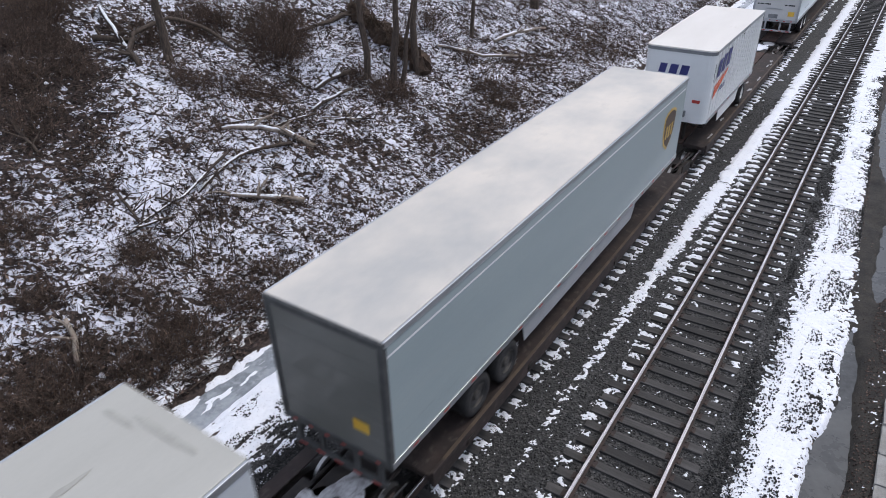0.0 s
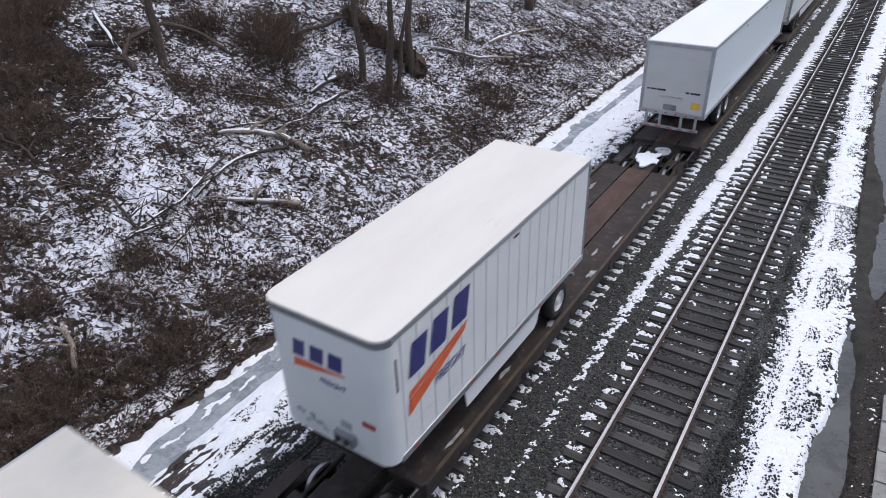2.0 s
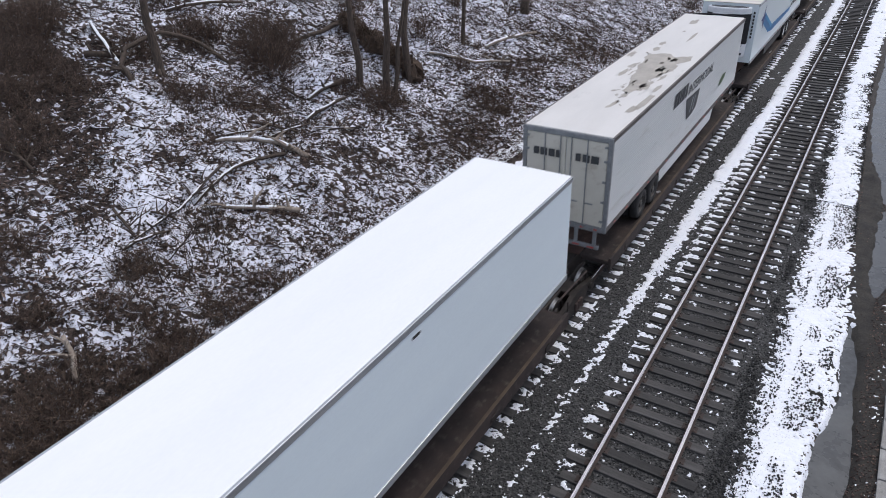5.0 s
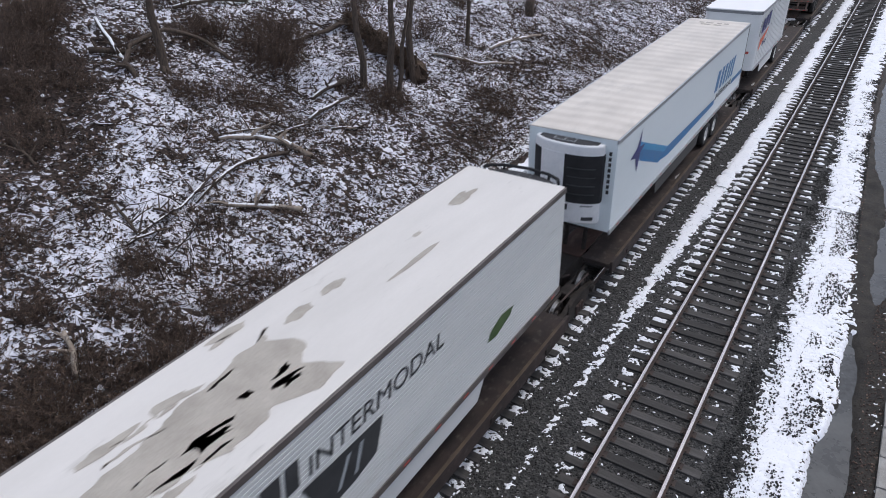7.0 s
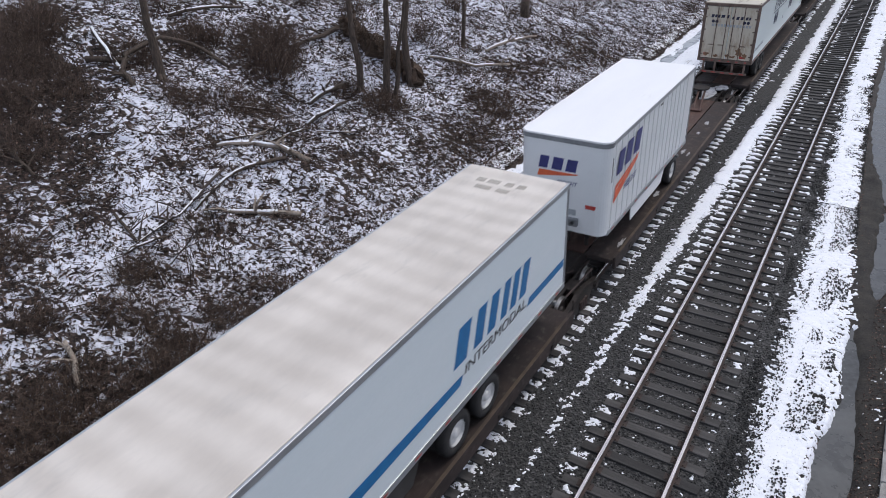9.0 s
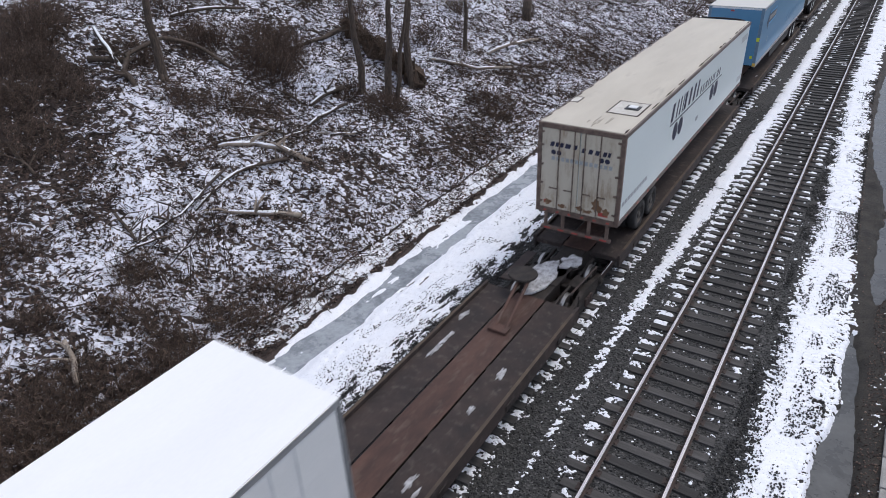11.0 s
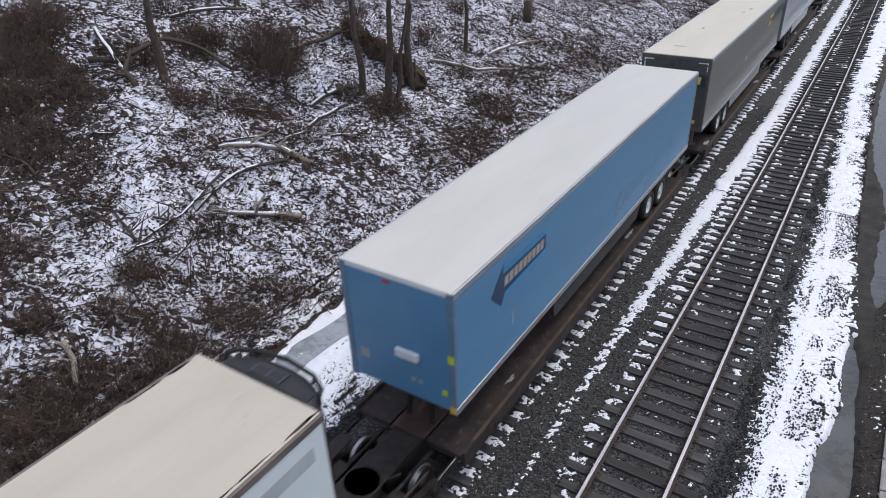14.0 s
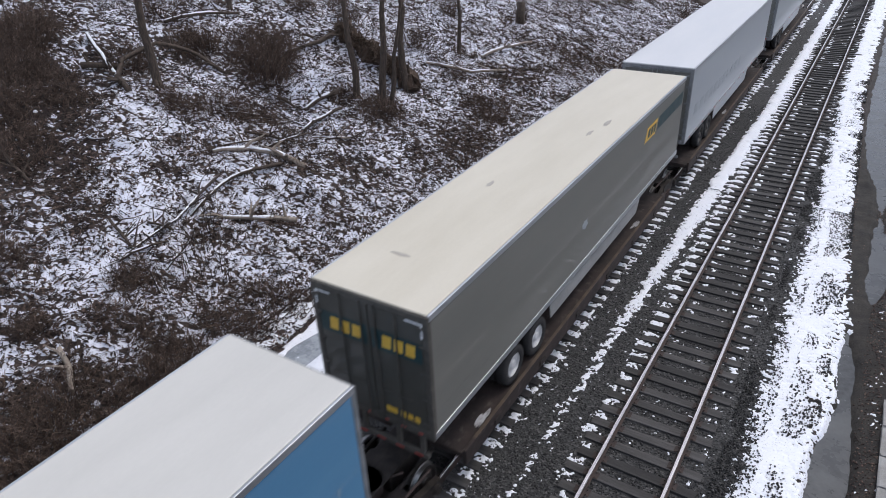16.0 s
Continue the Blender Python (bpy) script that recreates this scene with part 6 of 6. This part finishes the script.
# grimy grey trailer with green and yellow panels
grey_al = paint("grimy_grey_paint", (0.15, 0.147, 0.13), (0.19, 0.185, 0.163), (0.115, 0.11, 0.097), 0.5)
t = T["panels"] = trailer(16.15, "grimy grey trailer with cream roof and green door panels", grey_al, roofing("yellowed_roof", (0.56, 0.51, 0.40), (0.66, 0.61, 0.50), (0.42, 0.39, 0.35), cband=(0.7, 0.84)), paint("grimy_door", (0.055, 0.052, 0.043), (0.09, 0.085, 0.072), (0.10, 0.06, 0.03), 0.6), True, "white", (3.35, 4.58), skirt=(5.25, 12.3, surface("pale_skirt", (0.26, 0.26, 0.25), (0.34, 0.34, 0.33), 2, 0.6)), frame=surface("grimy_frame", (0.07, 0.065, 0.055), (0.12, 0.11, 0.095), 3, 0.7, 0.1), doors="swing", tape=False)
for x0 in (-1.16, 0.05):
    decal(t, [(x0, 4.02), (x0 + 1.10, 4.02), (x0 + 1.10, 4.46), (x0, 4.46)], DARK_GREEN, "y", -0.006, name="panel", label="dark green panel")
    for k in range(3):
        decal(t, para(x0 + 0.22 + k * 0.26, 4.10, 0.20, 0.28, 0.03), YELLOW, "y", -0.010, name="emblem_block")
for sx in (-1, 1):
    decal(t, [(sx * 1.20, 4.88), (sx * 0.84, 4.88), (sx * 0.84, 4.92), (sx * 1.20, 4.92)][::sx], WHITE_FILM, "y", -0.020, name="reflector", label="white corner mark")
    decal(t, [(sx * 1.20, 4.60), (sx * 1.16, 4.60), (sx * 1.16, 4.88), (sx * 1.20, 4.88)][::sx], WHITE_FILM, "y", -0.020, name="reflector", label="white corner mark")
bars(t, [(0.22, 0.26), (0.56, 0.12), (0.72, 0.12), (0.88, 0.12)], 2.56, 0.14, 0, YELLOW, -0.006, "y", name="lettering_bar")
decal(t, [(11.85, 4.08), (12.9, 4.1), (13.1, 4.55), (12.05, 4.52)], YELLOW, name="panel", label="yellow panel")
for k in range(3):
    decal(t, para(12.1 + k * 0.28, 4.18, 0.2, 0.26, 0.08), DARK_GREEN, lift=0.004, name="emblem_block")
decal(t, [(13.1, 4.14), (15.95, 4.2), (15.95, 4.62), (13.25, 4.55)], DARK_GREEN, name="panel", label="dark green band")
decal(t, blob(7.2, 3.5, 0.18, 0.14, 4), FADED, name="scuff")
for q, (cx, cy, rx, ry) in enumerate(((0.45, 9.4, 0.06, 0.2), (-0.35, 5.2, 0.06, 0.14), (-0.3, 1.5, 0.22, 0.05), (0.6, 10.4, 0.07, 0.28))):
    decal(t, blob(cx, cy, rx, ry, q + 20), BARE_PATCH, "z", ROOF_Z, 0.004, "stain")

# two more, far back in the train
pale = paint("silver_grey_paint", (0.36, 0.39, 0.42), (0.43, 0.46, 0.48), (0.32, 0.34, 0.36))
t = T["silver"] = trailer(16.15, "silver grey box trailer with a white roof", pale, roofing("white_roof_b", (0.58, 0.59, 0.60), (0.66, 0.66, 0.66), (0.52, 0.52, 0.52)), shaded_grey_door, True, "dark", (3.0, 4.2), skirt=(5.0, 12.2, pale))
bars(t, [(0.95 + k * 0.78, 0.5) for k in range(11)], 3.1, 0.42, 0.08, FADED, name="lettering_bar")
T["last"] = trailer(16.15, "pale grey box trailer near the tail of the train", pale, roofing("white_roof_c", (0.66, 0.66, 0.66), (0.74, 0.74, 0.74), (0.6, 0.6, 0.6)), shaded_grey_door, True, "dark", (3.0, 4.2), skirt=(5.0, 12.2, pale))

STARTS = {"first": -12.75, "grey": 6.01, "van_a": 25.62, "white": 45.95, "ribbed": 64.74, "reefer": 84.13, "van_b": 102.93, "discs": 123.07, "blue": 142.5, "panels": 160.56, "silver": 177.73, "last": 196.4}


# ---- flat platforms and the trucks that join them ----
def platform(L, hitch_far, label, spare=False):
    """A low rail platform: three deck plates, side sills, centre sill, a trailer hitch. y = 0 its near end."""
    t = thing("rail_flatcar", label, "rail car", "platforms of the train")
    for x0, x1, mat in ((-1.33, -0.47, DARK_DECK), (-0.42, 0.42, RUST_DECK), (0.47, 1.33, DARK_DECK)):
        d = part("deck_plate", box(x0, x1, 0.0, L, DECK_Z - 0.03, DECK_Z, 0.006), mat, t, "rust-brown steel deck plate")
    part("centre_sill", box(-0.36, 0.36, -1.2, L + 1.2, 0.62, DECK_Z - 0.035, 0.02), GREASE, t)
    for sx in (-1, 1):
        part("side_sill", box(*sorted((sx * 1.335, sx * 1.42)), 0.0, L, DECK_Z - 0.30, DECK_Z + 0.10, 0.012), DARK_DECK, t, "raised rusty side sill")
        part("sill_edge", box(*sorted((sx * 1.34, sx * 1.415)), 0.4, L - 0.4, DECK_Z + 0.101, DECK_Z + 0.112), YELLOW_EDGE, t, "worn yellowish edge stripe")
        for y in (0.0, L - 0.5):
            part("end_wing", plate([(sx * 0.5, y), (sx * 1.33, y), (sx * 1.33, y + 0.5), (sx * 0.5, y + 0.5)], "z", DECK_Z - 0.14, 0.10), DARK_DECK, t)
        for k in range(6):
            part("tie_down", box(*sorted((sx * 1.42, sx * 1.45)), 1.2 + k * (L - 2.6) / 5, 1.45 + k * (L - 2.6) / 5, DECK_Z - 0.2, DECK_Z - 0.05, 0.01), GREASE, t)
    for k in range(7):
        part("cross_bearer", box(-1.3, 1.3, 0.6 + k * (L - 1.4) / 6, 0.8 + k * (L - 1.4) / 6, DECK_Z - 0.25, DECK_Z - 0.032), GREASE, t)
    rnd = random.Random(int(L * 100))
    for k in range(14 if label.startswith('empty') else 2):
        x, y = rnd.choice((-1.15, -1.0, 0.85, 1.1, 1.2)), rnd.uniform(0.6, L - 1)
        part("snow_patch", plate(blob(x, y, rnd.uniform(0.03, 0.09), rnd.uniform(0.08, 0.28), k + 3 + int(L * 7), 32, 0.8), "z", DECK_Z + 0.004, 0.015), DIRTY_SNOW, t, "small patch of dirty snow")
    yh, d = (L - 0.6, -1) if hitch_far else (0.6, 1)
    h = part("trailer_hitch", box(-0.42, 0.42, yh - 0.35, yh + 0.35, 1.96, 2.02, 0.02), GREASE, t, "black fifth-wheel hitch stand")
    for sx in (-0.3, 0.3):
        part("strut", rod((sx, yh + d * 1.7, DECK_Z), (sx, yh, 1.97), 0.06), GREASE, h)
        part("strut", rod((sx, yh - d * 0.1, DECK_Z), (sx, yh, 1.97), 0.07), GREASE, h)
    if spare:
        h = part("trailer_hitch", lathe([(0.0, 0.0), (0.40, 0.0), (0.42, 0.03), (0.40, 0.07), (0.0, 0.07)], seg=18), GREASE, t, "spare hitch plate, raised")
        h.matrix_basis = pose(-0.35, L + 0.2, 1.62, 0, -90, 0)
        for sx in (-0.14, 0.14):
            s = part("strut", rod((sx, L - 1.75, DECK_Z + 0.05), (sx - 0.25, L + 0.1, 1.6), 0.05), RUST_DECK, t, "rust-red hitch strut")
        part("strut_foot", box(-0.28, 0.24, L - 1.95, L - 1.65, DECK_Z, DECK_Z + 0.09, 0.02), RUST_DECK, t)
        part("strut_post", rod((-0.35, L + 0.2, 0.9), (-0.35, L + 0.2, 1.62), 0.09), GREASE, t)
    return t


WHEEL_MESH = bpy.data.meshes.new("axle_wheels")
bm = rod((-1.05, 0, 0), (1.05, 0, 0), 0.085)
WHEEL_MESH.materials.append(GREASE)
for sx in (-1, 1):
    o = sx * 0.72
    lathe([(0.0, o - 0.04 * sx), (0.12, o - 0.04 * sx), (0.16, o), (0.36, o), (0.375, o - 0.03 * sx), (0.445, o - 0.03 * sx), (0.445, o), (0.42, o + 0.012 * sx), (0.412, o + 0.10 * sx), (0.37, o + 0.10 * sx), (0.34, o + 0.05 * sx), (0.16, o + 0.06 * sx), (0.12, o + 0.12 * sx), (0.0, o + 0.12 * sx)], seg=28, bm=bm)
    for k in range(4):
        rod((o + 0.06 * sx, 0.25 * math.cos(k * 1.571), 0.25 * math.sin(k * 1.571)), (o + 0.075 * sx, 0.25 * math.cos(k * 1.571), 0.25 * math.sin(k * 1.571)), 0.03, bm, 6)
for f in bm.faces:
    f.material_index = 1 if 0.40 < Vector((0, f.calc_center_median().y, f.calc_center_median().z)).length < 0.44 else 0
bm.to_mesh(WHEEL_MESH)
bm.free()
WHEEL_MESH.materials.append(WHEEL_STEEL)
WHEELSETS = []


def rail_truck(snowy, seed):
    """A two-axle truck. y = 0 its centre."""
    t = thing("rail_truck", "greasy black two-axle rail truck with snow on its bolster" if snowy else "greasy black two-axle rail truck between platforms", "rail truck", "trucks of the train")
    for y in (-0.89, 0.89):
        w = new("wheelset", WHEEL_MESH)
        w.parent = t
        w.matrix_basis = pose(0, y, 0.213 + 0.412)
        w["label"] = "steel axle with bright-rimmed wheels"
        WHEELSETS.append((w, y))
    for sx in (-1, 1):
        x0, x1 = sorted((sx * 0.93, sx * 1.07))
        pts = [(-1.12, 0.52), (-0.70, 0.50), (-0.45, 0.30), (0.45, 0.30), (0.70, 0.50), (1.12, 0.52), (1.12, 0.72), (0.70, 0.80), (0.35, 0.90), (-0.35, 0.90), (-0.70, 0.80), (-1.12, 0.72)]
        f = part("side_frame", plate(pts, "x", x0, 0.14), GREASE, t)
        for y in (-0.89, 0.89):
            part("bearing_cap", rod((sx * 1.07, y, 0.625), (sx * 1.16, y, 0.625), 0.11, seg=12), GREASE, f)
        for k in (-0.16, 0.0, 0.16):
            part("spring", rod((sx * 1.09, k, 0.36), (sx * 1.09, k, 0.62), 0.06), RAIL_RUST, f)
    part("bolster", box(-1.05, 1.05, -0.22, 0.22, 0.60, 0.86, 0.03), GREASE, t)
    part("articulation", rod((0, 0, 0.86), (0, 0, 1.15), 0.36, seg=18), DARK_DECK, t)
    part("bearing_cover", box(-0.40, 0.40, -0.75, 0.75, 1.116, 1.150, 0.02), GREASE, t)
    for sx in (-1, 1):
        part("side_bearing", box(*sorted((sx * 0.55, sx * 0.85)), -0.3, 0.3, 0.862, 1.0, 0.02), GREASE, t)
        part("grab_iron", rod((sx * 1.25, -1.2, 1.02), (sx * 1.25, -1.2, 1.35), 0.018), GREASE, t)
        part("coupling_arm", rod((sx * 0.62, -1.5, 0.95), (sx * 0.62, 1.5, 0.95), 0.05), GREASE, t)
    for y in (-0.42, 0.42):
        part("brake_beam", box(-0.8, 0.8, y - 0.05, y + 0.05, 0.50, 0.60, 0.01), RAIL_RUST, t)
    part("walkway", box(-1.32, -0.98, -0.9, 0.9, 0.98, 1.02, 0.01), DARK_DECK, t)
    hose = bmesh.new()
    rnd = random.Random(seed)
    for k in range(3):
        x = rnd.uniform(-0.8, 0.8)
        tube(hose, limb_path((x, -1.3, 0.95), (x + rnd.uniform(-0.3, 0.3), 1.3, 0.95), -0.15, 6, rnd, 0.05), 0.025, 0.025, 6)
    part("brake_hose", hose, BLACK, t)
    lever = bmesh.new()
    rod((0.75, -1.2, 0.9), (0.95, 0.9, 1.08), 0.03, lever), rod((-0.55, -0.8, 1.0), (0.5, 0.6, 1.05), 0.03, lever)
    part("brake_rod", lever, RAIL_RUST, t)
    if snowy:
        sn = part("snow_patch", plate(ragged(blob(-0.1, -0.5, 0.40, 0.8, seed + 1, 40, 0.4), seed), "z", 1.155, 0.05), DIRTY_SNOW if seed != 3 else SNOW, t, "lump of snow")
        part("snow_patch", plate(blob(0.25, 0.55, 0.30, 0.36, seed + 5, 24, 0.6), "z", 1.155, 0.04), DIRTY_SNOW, t, "lump of snow")
    return t


TRUCKS = [-13.9, 5.5, 24.85, 44.2, 63.6, 82.9, 102.3, 121.7, 141.05, 159.9, 177.0, 195.9, 215.0]
NEAR_FRONT = {24.85, 82.9, 102.3, 141.05}
CONSIST = [(T[k], y) for k, y in STARTS.items()]
for i, y in enumerate(TRUCKS):
    CONSIST.append((rail_truck(i in (1, 3, 7), i), y))
for y0, y1 in zip(TRUCKS, TRUCKS[1:]):
    p = platform(y1 - y0 - 3.1, y0 not in NEAR_FRONT, "empty rust-brown steel platform behind a short trailer" if y0 in (24.85, 102.3) else "rust-brown steel rail platform carrying a trailer", y0 == 102.3)
    CONSIST.append((p, y0 + 1.55))


# ---- what moves ----
def run(t):
    """How far the train has come at t seconds."""
    return 9.8278 * t - 0.01568 * t * t


def motions():
    for ob, y in CONSIST:
        walk(ob, [(k * 0.5, pose(XT, y - run(k * 0.5), 0)) for k in range(33)])
    for w, y in WHEELSETS:
        walk(w, [(k / 30, pose(0, y, 0.625, math.degrees(run(k / 30) / 0.412))) for k in range(481)])


motions()
